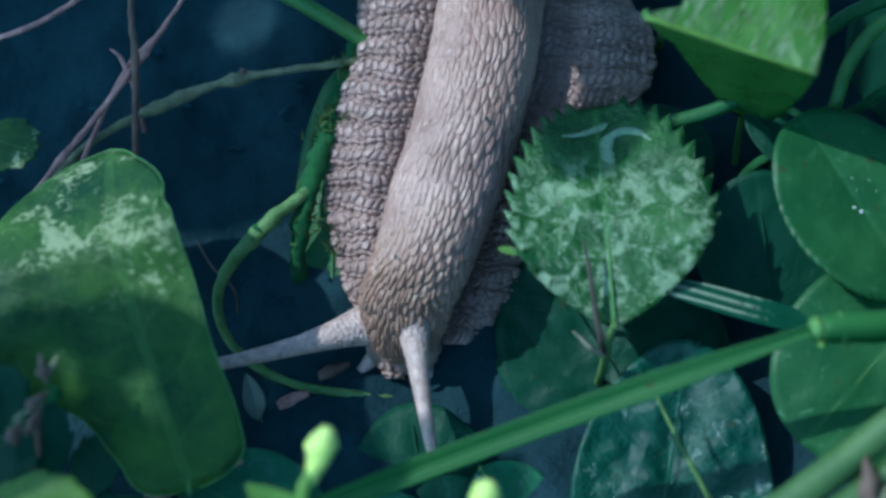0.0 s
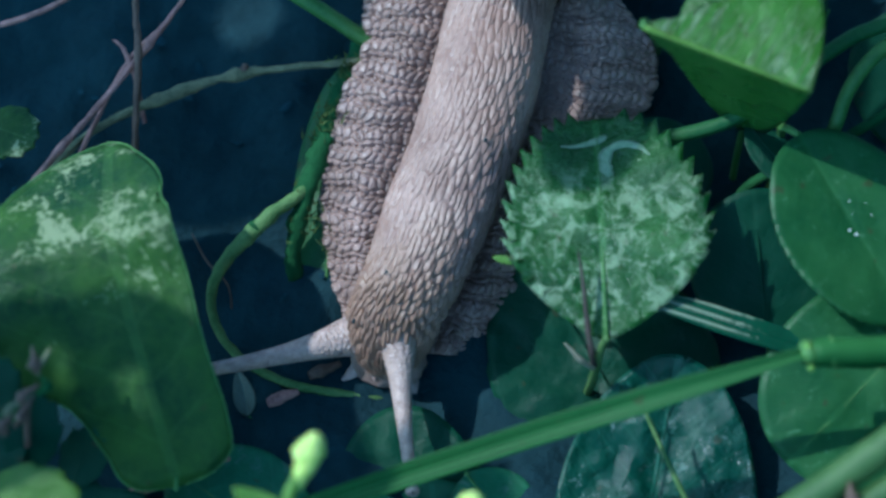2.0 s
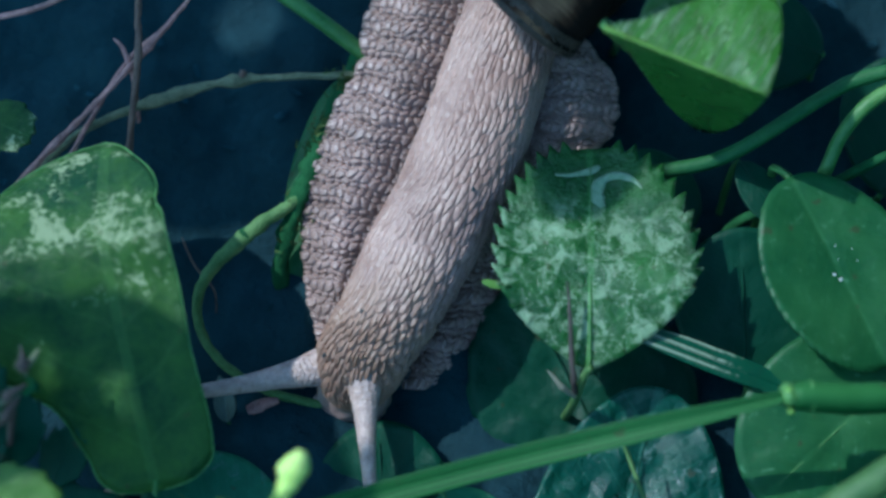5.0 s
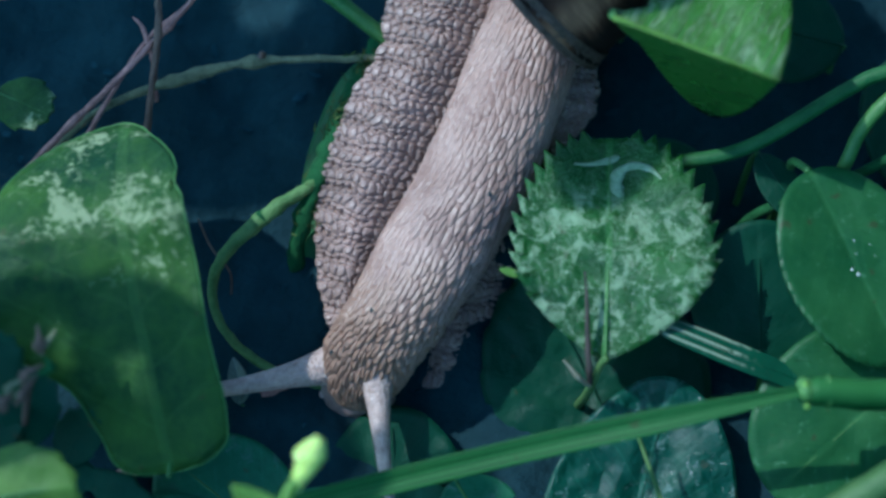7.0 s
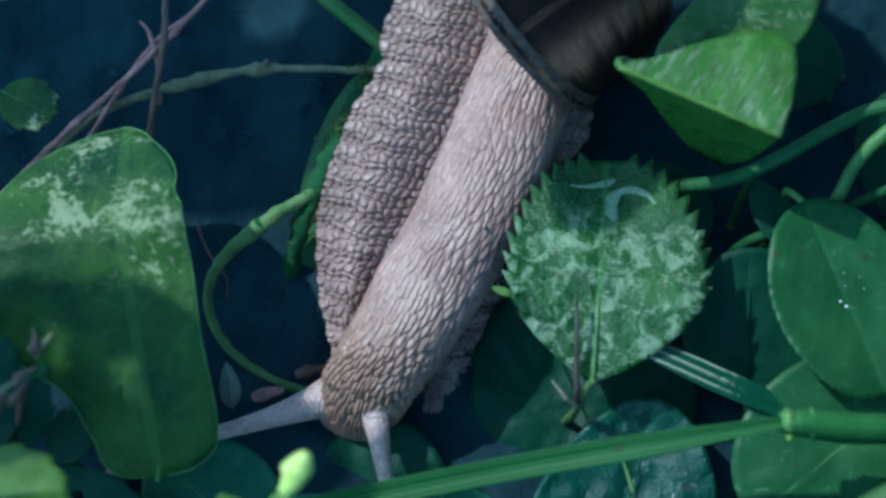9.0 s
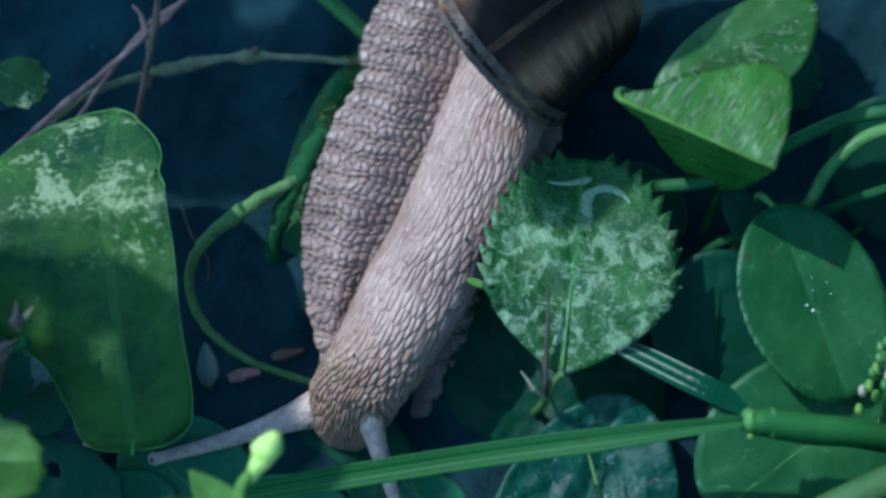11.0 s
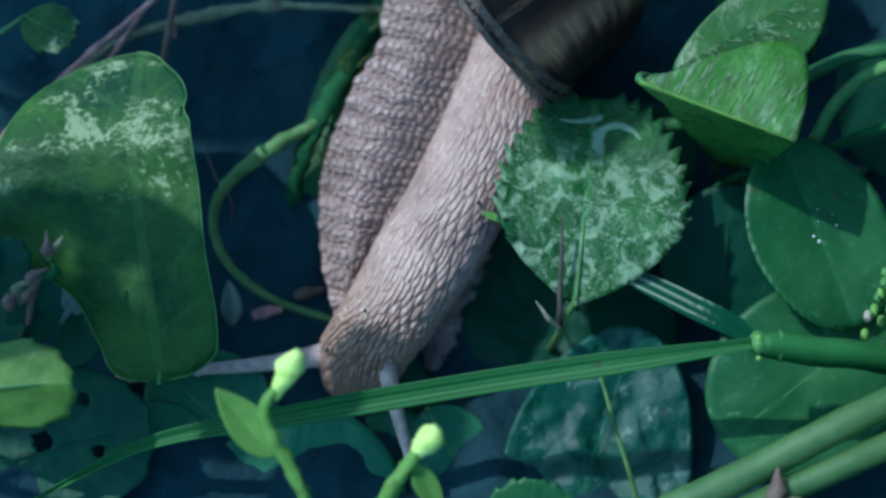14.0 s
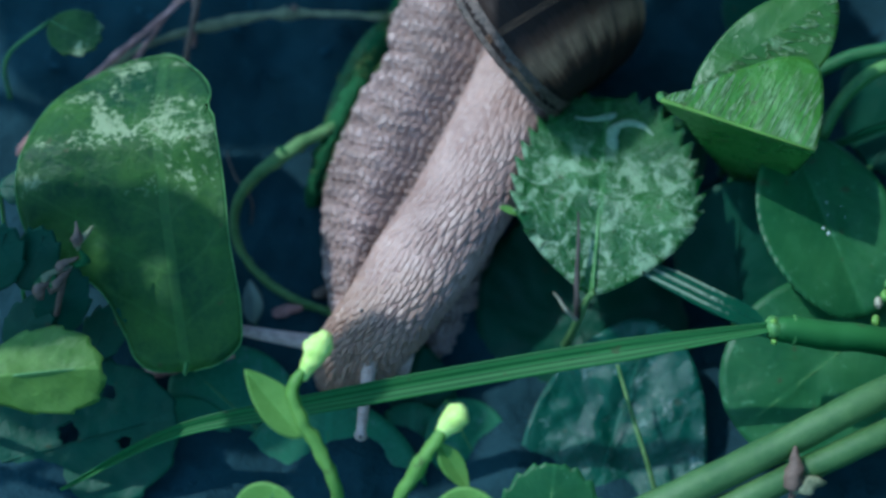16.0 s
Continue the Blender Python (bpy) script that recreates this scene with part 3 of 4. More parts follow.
    Xf = out + sign * lift * (0.2 + 0.12 * np.sin(turn))
    verts = np.stack([Xf, Y + 0 * ny, Zf], -1).reshape(-1, 3)
    faces = grid_faces(n, m)
    if sign > 0:
        faces = [f[::-1] for f in faces]
    return verts, faces


def horn_mesh(length, r0, r1, curve, bulb):
    """A tentacle along -y with its tip at the origin: granular skin, a small knob at the end."""
    n, m = 190, 64
    s = np.linspace(0, 1, n)
    r = r1 + 0.75 * s + (r0 - r1 - 0.75) * s ** 4.5
    knob = np.sqrt(np.clip(1 - ((s - 0.03) / 0.032) ** 2, 0, 1)) * bulb
    r = np.maximum(np.where(s < 0.03, knob, r * np.clip(s / 0.02, 0, 1)), knob)
    th = np.linspace(0, 2 * np.pi, m, endpoint=False)
    S, T = np.meshgrid(s, th, indexing="ij")
    f1, f2, _ = cells(S * length / 0.55, T / (2 * np.pi) * 16, 16, 0.8, 5.0)
    gap = np.clip((f2 - f1) / 0.4, 0, 1)
    R = r[:, None] * (1 + 0.16 * (np.sqrt(1 - (1 - gap) ** 2) - 1) * np.clip((S - 0.05) * 8, 0, 1)) 
    bow = curve * np.sin(np.pi * S)
    verts = np.stack([R * np.cos(T) + bow, S * length, R * np.sin(T)], -1).reshape(-1, 3)
    faces = [f[::-1] for f in grid_faces(n, m, True)]
    faces.append(tuple(range(m)))
    faces.append(tuple(range(n * m - 1, (n - 1) * m - 1, -1)))
    return verts, faces


def ball(centre, radii, n=16, m=24, lumps=0.0):
    verts, uvs = [], []
    for i in range(n + 1):
        a = math.pi * i / n
        for j in range(m):
            b = 2 * math.pi * j / m
            d = Vector((math.sin(a) * math.cos(b), math.cos(a), math.sin(a) * math.sin(b)))
            k = 1 + lumps * noise.noise(d * 3.0 + Vector(centre))
            verts.append((centre[0] + d.x * radii[0] * k, centre[1] + d.y * radii[1] * k, centre[2] + d.z * radii[2] * k))
    return verts, [f[::-1] for f in grid_faces(n + 1, m, True)]


SHELL_C = Vector((4.6, 28.5, -7.0))
SHELL_Q = Vector((-0.08, -0.30, 0.95)).normalized()
SHELL_S = Vector((0.80, -0.60, 0.0))
SHELL_S = (SHELL_S - SHELL_Q * SHELL_S.dot(SHELL_Q)).normalized()
SHELL_N = SHELL_Q.cross(SHELL_S).normalized()


def shell_mesh():
    """A globular spiral shell: the last whorl ends in the mouth over the neck."""
    n, m = 330, 64
    e = Vector((0.6, 0.78, 0.05))
    e = (e - SHELL_N * e.dot(SHELL_N)).normalized()
    axis = SHELL_N.cross(e).normalized()
    axis = axis if axis.z > 0 else -axis
    head = SHELL_N if SHELL_N.y < 0 else -SHELL_N
    turns = 3.6
    verts, uvs = [], []
    centre = SHELL_C + e * 9.4
    for i in range(n):
        th = i / (n - 1) * turns * 2 * math.pi
        g = math.exp(-0.145 * th)
        out = -e * math.cos(th) - head * math.sin(th)
        c = centre + out * 9.4 * g + axis * 8.0 * (1 - g)
        r = 10.1 * g
        grow = 1 + 0.012 * math.sin(th * 46) + 0.008 * math.sin(th * 117 + 2)
        flare = 1 + 0.05 * math.exp(-th / 0.05)
        for j in range(m):
            a = 2 * math.pi * j / m
            d = out * math.cos(a) + axis * math.sin(a)
            verts.append(c + d * r * grow * flare)
            uvs.append((j / m, th / (2 * math.pi)))
    return verts, grid_faces(n, m, True), uvs


def shell_material():
    m, nt, p = tree("shell_brown_banded")
    uv = nt.nodes.new("ShaderNodeUVMap").outputs[0]
    sep = nt.nodes.new("ShaderNodeSeparateXYZ")
    nt.links.new(uv, sep.inputs[0])
    streak = nt.nodes.new("ShaderNodeCombineXYZ")
    nt.links.new(calc(nt, 'MULTIPLY', sep.outputs[1], 60.0), streak.inputs[0])
    nt.links.new(calc(nt, 'MULTIPLY', sep.outputs[0], 5.0), streak.inputs[1])
    growth = noise_at(nt, 1.0, 5, 0.6, streak.outputs[0])
    wander = calc(nt, 'ADD', calc(nt, 'MULTIPLY', sep.outputs[0], 4.0), calc(nt, 'MULTIPLY', growth, 0.3))
    stripe = calc(nt, 'ABSOLUTE', calc(nt, 'SUBTRACT', calc(nt, 'FRACT', wander), 0.5))
    band = ramp(nt, stripe, [(0.06, (0.34, 0.19, 0.11)), (0.17, (0.10, 0.05, 0.03)), (0.28, (0.022, 0.015, 0.012))]).outputs[0]
    tone = mix(nt, ramp(nt, growth, [(0.36, (0, 0, 0)), (0.75, (1, 1, 1))]).outputs[0], band, (0.018, 0.014, 0.014))
    nt.links.new(tone, p.inputs["Base Color"])
    p.inputs["Specular IOR Level"].default_value = 0.06
    p.inputs["Roughness"].default_value = 0.5
    bumped(nt, p, growth, 0.0003)
    return m


def lip_mesh():
    """The rim of the shell's mouth: a thin rounded edge and behind it a broad crusty growth band."""
    n, m = 220, 18
    head = SHELL_N if SHELL_N.y < 0 else -SHELL_N
    verts = []
    for i in range(n):
        a = 2 * math.pi * i / n
        d = SHELL_S * math.cos(a) + SHELL_Q * math.sin(a)
        for j in range(m):
            q = j / (m - 1)
            if q < 0.35:
                b = (q / 0.35 - 0.5) * math.pi * 1.5
                out, fore = 0.12 + 0.34 * math.sin(b), 0.55 + 0.3 * math.cos(b)
            else:
                k = (q - 0.35) / 0.65
                out, fore = 0.36 + 0.12 * math.sin(k * 9) * (1 - k) - 0.35 * k, 0.4 - 1.9 * k
            crust = 0.16 * noise.noise((i * 0.55, q * 9, 2)) + 0.12 * noise.noise((i * 1.7, q * 24, 7))
            verts.append(SHELL_C + d * (10.25 + out + crust) + head * (fore + 0.5 * crust))
    faces = grid_faces(n, m) + [((n - 1) * m + j, (n - 1) * m + j + 1, j + 1, j) for j in range(m - 1)]
    return verts, faces


def build_snail():
    s = new("snail")
    s.empty_display_size = 0.005
    s.matrix_world = BED @ Matrix.Translation(Vector(SNAIL_AT) * 0.001)
    tagged(s, "large pale grey-brown snail with a dark banded shell", "snail")
    v, f = neck_mesh()
    snail_part("neck", v, f, SKIN, s, "long neck and head covered in cream warts")
    left = [(-17, -5.5), (-13, -7.4), (-9.6, -9.2), (-5, -11.4), (0, -12.9), (5, -13.9), (10, -13.7), (15, -12.8), (18, -12.3), (21, -11.0), (24, -10.3), (27, -11.2), (31, -10.2), (36, -8.5), (45, -6)]
    v, f = flank_mesh(left, -1, -15.5, 45, 11.0)
    fl = snail_part("foot_flank", v, f, FLANK, s, "grey ridged side of the foot")
    right = [(-24, -2), (-20, 2), (-17, 5.0), (-14, 7.5), (-9, 10.4), (-5, 12.0), (0, 12.2), (5, 13.5), (9, 20), (12, 23.5), (15, 24.3), (19, 24), (24, 20), (32, 18), (45, 16)]
    v, f = flank_mesh(right, 1, -17.5, 45, 23.0, 3.2)
    fr = snail_part("foot_flank", v, f, FLANK, s, "grey ridged side of the foot")
    v, f = ball((-4.6, -17.8, -11.0), (4.2, 3.0, 2.8), 20, 30, 0.15)
    snail_part("mouth_lobe", v, f, FLANK, s, "soft dark mouth lobe")
    horns = []
    for length, r0, r1, bow in ((23, 3.3, 0.6, 0.5), (20, 3.3, 0.55, -0.3)):
        v, f = horn_mesh(length, r0, r1, bow, 0.78)
        h = snail_part("upper_tentacle", v, f, HORN, s, "long greyish eye tentacle")
        v, f = ball((0, 0.35, 0.62), (0.22, 0.22, 0.2), 8, 12)
        snail_part("eye", v, f, EYE, h, "tiny black eye")
        horns.append(h)
    for at, turn in (((-9.6, -20.6, -11.5), 35), ((-1.2, -22.2, -12.5), -25)):
        v, f = horn_mesh(5, 1.3, 0.6, 0.2, 0.7)
        h = snail_part("lower_tentacle", v, f, HORN, s, "short feeler")
        h.matrix_basis = pose(at[0] * 0.001, at[1] * 0.001, at[2] * 0.001, 0, 0, -turn)
    sv, sf, su = shell_mesh()
    shell = snail_part("shell", sv, sf, shell_material(), s, "dark brown spiral shell with paler bands", su)
    lv, lf = lip_mesh()
    snail_part("shell_lip", lv, lf, LIP, shell, "worn greyish rim")
    for x, y, z in ((4.94, 7.56, -1.6), (-4.96, -7.54, 0.35), (-8.3, -13.1, -1.4)):
        v, f = ball((x, y, z), (0.2, 0.28, 0.16), 6, 8, 0.4)
        snail_part("soil_speck", v, f, SOIL, s)
    return s, fl, fr, horns, shell


snail, flank_left, flank_right, upper_horns, snail_shell = build_snail()

# ---- leaves and stems in front ----


def build_plants():
    leaf_thing("broad_leaf", "broad mid-green leaf, whitish bloom painted on its lit half, notched edge", "leaf",
               outline(37.7, ((0, 0), (0.03, 4.6), (0.14, 6.6), (0.27, 8.4), (0.36, 12.0), (0.44, 15.6), (0.62, 16.9), (0.76, 15.4), (0.87, 13.2), (0.94, 9.8), (0.985, 4.6), (1.0, 0)), ((0, 0), (0.02, 4.2), (0.085, 6.8), (0.4, 7.0), (0.69, 6.9), (0.8, 6.3), (0.88, 5.6), (0.95, 3.2), (1.0, 0)), notches=((1, 0.805, 0.8),), count=110),
               (-26.5, -25.5, 5.0), (-37.6, 10.8, 6.0), (-0.1, 0.05, 1), LEFT_LEAF, [(-27, -22, 1), (-28, -17, -6)], 0.3, bend=16, tip_kink=(0.70, 1.15), rib_w=0, wave=0.9, seed=2.3, rings=18, middle=0.6, margin=0.09)
    hole_edge = outline(26, 11.0, 9.5, la=0.85, lb=0.45, ra=1.2, rb=0.45, teeth=6, depth=0.7)
    leaf_thing("holed_leaf", "dark green leaf with three gnawed holes", "leaf", hole_edge, (-47, -40, 2), (-26.8, -30.5, 3), (0, 0.2, 1), SHADE_GREEN,
               [(-50, -42, -4)], 0.6, wave=0.8, seed=7.1, rings=26, holes=((-1.4, 11.2, 1.4), (1.7, 18.3, 0.9), (-5.5, 17.7, 1.0)))
    leaf_thing("pale_leaf", "small light green rounded leaf", "leaf", outline(15, 4.6, 4.4, la=1.3, ra=1.5, lb=0.5, rb=0.42, teeth=6, depth=0.5), (-49.5, -30, 15), (-34.4, -25.4, 17), (0, 0.5, 1), MID,
               [(-52, -34, 6)], 0.5, wave=1.0, seed=3.0, bend=20, fold_l=-6, fold_r=42)
    # the toothed leaf beside the neck
    tooth = outline(24.0, 9.2, 10.5, la=0.85, lb=0.42, ra=0.85, rb=0.42, base_b=0.92, teeth=18, depth=1.5, count=288)
    lie = dict(base=(18.4, -8.0, 2.2), tip=(16.7, 16.6, -5.2), face=(-0.05, 0.32, 1), fold_l=-4, fold_r=-4, wave=0.8, seed=4.4, bend=34)
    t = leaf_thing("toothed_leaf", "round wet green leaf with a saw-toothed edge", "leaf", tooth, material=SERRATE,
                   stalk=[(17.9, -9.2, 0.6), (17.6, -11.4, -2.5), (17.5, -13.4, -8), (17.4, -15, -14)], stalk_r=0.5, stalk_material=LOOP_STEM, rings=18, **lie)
    on_leaf = lay(24.0, 10.5, **lie)
    part("withered_stipule", tube([bed(*p) for p in ((15.0, 1.0, 2.2), (15.6, -2, 2.0), (16.2, -6.2, 1.4), (16.8, -9.4, 0.9), (17.3, -11.4, -1.2))], [0.1, 0.2, 0.3, 0.36, 0.3], 8, 6, 0.4), WITHERED, t, "dark withered stipule")
    solid(part("bract", blade(outline(2.6, 0.4, 0.45), (8.6, -0.4, -0.6), (6.0, 0.1, -0.4), (0, 0.2, 1), wave=0.1), PALE, t, "pale yellow-green bract"), 0.25)
    # two pale ribbons that paint reflections of a water film
    solid(part("glint_streak", ribbon(on_leaf, ((-3.7, 20.5), (-2.3, 20.5), (-1.0, 20.8), (0.2, 21.2), (1.0, 21.7)), [0.05, 0.18, 0.3, 0.42, 0.2]), GLINT, t, "whitish painted glint along a water film"), 0.05)
    solid(part("glint_streak", ribbon(on_leaf, ((1.3, 17.0), (0.8, 18.0), (0.75, 19.2), (1.5, 20.2), (2.8, 20.6), (4.3, 20.1), (5.3, 19.0)), [0.3, 0.75, 0.66, 0.45, 0.42, 0.3, 0.05]), GLINT, t, "whitish painted glint ringing a water film"), 0.05)
    part("sprout", tube([bed(*p) for p in ((17.3, -11.5, -1), (15.8, -10.6, 0.5), (14.6, -9.4, 1.2), (13.9, -8.8, 1.6))], [0.28, 0.32, 0.2, 0.1], 7, 5, 0.4), STRAW, t, "small pale dried sprout")
    # the blade of grass across the front, with its node
    g = thing("grass_blade", drop(bed(78, -16, -4)), "long green grass blade with a jointed stem", "grass")
    line = spline([bed(*p) for p in ((-38, -41, 5.5), (-26.5, -32.3, 6.2), (-12.3, -26.6, 6.8), (10, -18.3, 7.4), (26, -12.6, 9.4), (38.2, -8.4, 10.6))], 12)
    verts, uvs = [], []
    n = len(line)
    out = (BED.to_3x3() @ Vector((0.0, 0.12, 1))).normalized()
    for i, p in enumerate(line):
        d = (line[min(i + 1, n - 1)] - line[max(i - 1, 0)]).normalized()
        side = out.cross(d).normalized()
        s = i / (n - 1)
        half = 0.00135 * min(1.0, 0.12 + 1.5 * s ** 0.75) * (1 if s < 0.75 else 1 - 0.55 * (s - 0.75) / 0.25)
        for j in range(9):
            k = j / 4 - 1
            verts.append(p + side * half * k + out * (abs(k) * 0.0005 + 0.00005 * math.cos(k * 9.4)))
            uvs.append((k, s))
    solid(part("leaf_blade", (verts, grid_faces(n, 9), uvs), GRASS, g), 0.15)
    part("stem", tube([bed(*p) for p in ((37.8, -8.6, 10.2), (40.6, -8.3, 10.2), (45, -8.2, 9.6), (51, -7.8, 8.5), (64, -9, 2), (74, -13, -2), (78, -16, -4))] + [drop(bed(78, -16, -4))], [1.0, 1.65, 1.75, 1.6, 1.5, 1.2, 1.2, 1.2], 14, 8, 0.05, nodes=((0.03, 0.15), (0.09, 0.1))), GRASS, g)
    for at, r in (((40.7, -8.3, 10.15), 1.7), ((44.9, -8.2, 9.6), 1.78)):
        part("stem_band", tube([bed(at[0] - 0.16, at[1] - 0.02, at[2]), bed(*at), bed(at[0] + 0.16, at[1] + 0.02, at[2] - 0.02)], [r * 0.96, r * 1.01, r * 0.96], 14, 4, 0.12), STEM, g, "pale ring on the stem")
    part("node", tube([bed(*p) for p in ((37.7, -8.7, 10.4), (38.2, -8.5, 10.4), (38.9, -8.4, 10.3))], [1.0, 1.38, 1.25], 14, 4, 0.2), STEM, g, "swollen stem joint")
    for u, v, r in ((38.2, -7.8, 0.42), (38.6, -10.0, 0.36)):
        w, f = ball((0, 0, 0), (r, r * 0.85, 0.5), 8, 12, 0.5)
        part("node_bract", ([bed(u + x, v + y, 11.2 + z) for x, y, z in w], f, None), PALE, g, "pale yellowish bract")
    # clover-like leaves
    round_edge = outline(23, 8.4, 8.8, la=1.05, lb=0.44, ra=1.0, rb=0.44, teeth=26, depth=0.22, count=130)
    leaflet = leaf_thing("clover_leaflet", "matt mid-green oval leaflet with a faint crease", "leaf", round_edge, (38.9, 14.6, -4.2), (50.8, -5.0, -0.2), (0.0, 0.15, 1), CLOVER,
               [(37.5, 15.5, -7), (38, 14, -12)], 0.5, fold_l=4, fold_r=-20, wave=0.5, seed=5.5, rib_w=0, group="clover leaflets")
    for du, dv, r in ((0, 0, 0.22), (-0.75, 0.45, 0.17), (-0.9, 3.6, 0.1), (1.6, 2.2, 0.09), (0.9, 3.4, 0.08), (-0.5, 2.2, 0.08)):
        at = (45.1 + du, 3.9 + dv, -1.75)
        v, f = ball((0, 0, 0), (r, r * 0.8, 0.08), 6, 8, 0.5)
        part("dew_drop", ([bed(at[0] + x, at[1] + y, at[2] + z) for x, y, z in v], f, None), DEW, leaflet)
    low_edge = outline(27, 10.5, 10.5, la=1.2, lb=0.42, ra=1.2, rb=0.42)
    leaf_thing("clover_leaflet", "matt mid-green oval leaflet, broad and low", "leaf", low_edge, (57, -1.0, -3.0), (38.4, -21.0, -0.5), (0.05, 0.15, 1), CLOVER,
               [(59, 0, -6), (60, -2, -12)], 0.5, wave=0.5, seed=8.5, rib_w=0.15, group="clover leaflets")
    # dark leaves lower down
    leaf_thing("shaded_leaf", "round leaf in the shade, shade put into its green", "leaf", outline(17, 8, 8, lb=0.45, rb=0.45), (37, -8, -9), (34.5, 8.6, -7), (0, 0.1, 1), SHADE_GREEN, [(38, -10, -13)], 0.5, seed=1.2, group="shaded leaves")
    leaf_thing("shaded_leaf", "round leaf in the shade, shade put into its green", "leaf", outline(33, 13, 14, lb=0.5, rb=0.5, teeth=9, depth=0.5), (27.5, -26, -12), (10.5, 0, -15.8), (0, 0.1, 1), SHADE_GREEN, [(29, -28, -11)], 0.5, seed=2.2, wave=1.6, group="shaded leaves")
    leaf_thing("wet_leaf", "dark wet crinkled leaf with shine painted as pale patches", "leaf", outline(34, 11, 12, la=0.9, ra=0.9, lb=0.5, rb=0.5), (22, -42, -4), (27, -10, -7), (0, 0.25, 1), WET, [(21, -46, -8)], 0.7, wave=1.7, seed=9.3, rings=22)
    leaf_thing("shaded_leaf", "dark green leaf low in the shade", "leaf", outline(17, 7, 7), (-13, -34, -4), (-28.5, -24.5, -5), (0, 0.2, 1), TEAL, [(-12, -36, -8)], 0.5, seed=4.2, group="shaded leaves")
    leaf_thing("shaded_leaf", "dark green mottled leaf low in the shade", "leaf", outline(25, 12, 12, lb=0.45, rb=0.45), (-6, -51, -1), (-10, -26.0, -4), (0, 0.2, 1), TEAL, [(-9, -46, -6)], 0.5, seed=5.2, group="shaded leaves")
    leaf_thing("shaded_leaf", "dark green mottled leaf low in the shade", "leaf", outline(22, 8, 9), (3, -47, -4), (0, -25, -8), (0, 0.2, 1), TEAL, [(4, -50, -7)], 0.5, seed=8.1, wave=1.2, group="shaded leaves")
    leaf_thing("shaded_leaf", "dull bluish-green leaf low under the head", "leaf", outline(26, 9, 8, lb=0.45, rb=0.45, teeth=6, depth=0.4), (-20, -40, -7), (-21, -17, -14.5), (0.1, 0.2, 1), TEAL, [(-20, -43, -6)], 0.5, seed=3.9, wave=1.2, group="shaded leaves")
    leaf_thing("shaded_leaf", "dull bluish-green leaf low under the head", "leaf", outline(26, 9, 9, lb=0.45, rb=0.45), (0, -42, -6), (-4, -17, -10), (0, 0.2, 1), SHADE_GREEN, [(1, -45, -6)], 0.5, seed=6.9, wave=1.2, group="shaded leaves")
    leaf_thing("small_toothed_leaf", "small bright green leaf with a toothed edge", "leaf", outline(14, 6, 6.4, lb=0.5, rb=0.5, teeth=9, depth=0.6, count=90), (18, -41.5, 7), (17, -28.0, 8), (0, 0.3, 1), CLOVER, [(18, -45, 0)], 0.4, seed=6.2)
    leaf_thing("long_leaf", "long narrow green leaf behind the foot", "leaf", outline(31, 4.6, 3.0, lb=0.6, rb=0.6), (-13.4, -8.8, -16.0), (-12.6, 21.8, -19.0), (-0.3, 0.1, 1), CLOVER, [(-10, -13, -18)], 0.5, seed=3.3, bend=15)
    for at, to, sd in (((-46, -19, 8), (-44, -12, 11), 1.0), ((-42, -24, 7), (-41, -15.5, 9), 2.0), ((-50, -20, 9), (-48, -12.5, 12), 3.0), ((-38, -26, 2), (-36, -19.5, 4), 4.0), ((-52, -8, 2), (-46, -7, 4), 5.0), ((-47, -26, 6), (-43, -20, 8), 6.0)):
        leaf_thing("herb_leaf", "small dark toothed herb leaf", "leaf", outline(8, 2.6, 2.8, teeth=5, depth=0.5), at, to, (0.1, 0.3, 1), SHADE_GREEN, [(at[0], at[1] - 4, at[2] - 6)], 0.3, seed=sd, group="herb leaves")
    # folded three-part leaf that the shell pushes
    tri = new("folded_leaf")
    tri.empty_display_size = 0.004
    tri.matrix_world = BED @ Matrix.Translation(Vector((22.0, 23.9, 9.0)) * 0.001)
    tagged(tri, "glossy bright green three-part leaf folded along its midribs", "leaf")
    half = outline(19.8, ((0, 0), (0.15, 2.6), (0.4, 7.2), (0.68, 11.2), (0.88, 10.8), (0.97, 6), (1.0, 0)), ((0, 0), (0.2, 6.0), (0.5, 18.0), (0.78, 24.0), (0.94, 17.0), (1.0, 0)))
    solid(part("leaflet", blade(half, (22.0, 23.9, 9), (39.3, 17.7, 10), (0.05, -0.08, 1), fold_l=22, fold_r=76, wave=0.6, seed=1.9, rings=16), FRESH, tri, "glossy folded leaflet"), 0.25)
    part("midrib", rib((22.0, 23.9, 9), (39.3, 17.7, 10), (0.05, -0.08, 1), 0.99, 0, 0.32, lift=0.1), PALE, tri)
    half = outline(21, 4.2, 6.8, la=1.2, lb=0.6, ra=1.2, rb=0.6)
    solid(part("leaflet", blade(half, (26.0, 25.5, 6), (43.0, 36.0, 5), (0.1, 0.2, 1), fold_l=8, fold_r=8, wave=0.4, seed=2.9, rings=14), FRESH_RIB, tri, "ribbed open leaflet"), 0.25)
    part("stalk", tube([bed(*p) for p in ((22.3, 23.9, 9), (22.0, 24.3, 8.2), (22.6, 24.8, 5), (24.5, 25, -4), (26, 25, -20), (26, 24, -30))], [0.45, 0.45, 0.45, 0.45, 0.5, 0.5], 9, 6, 0.1), STEM, tri)
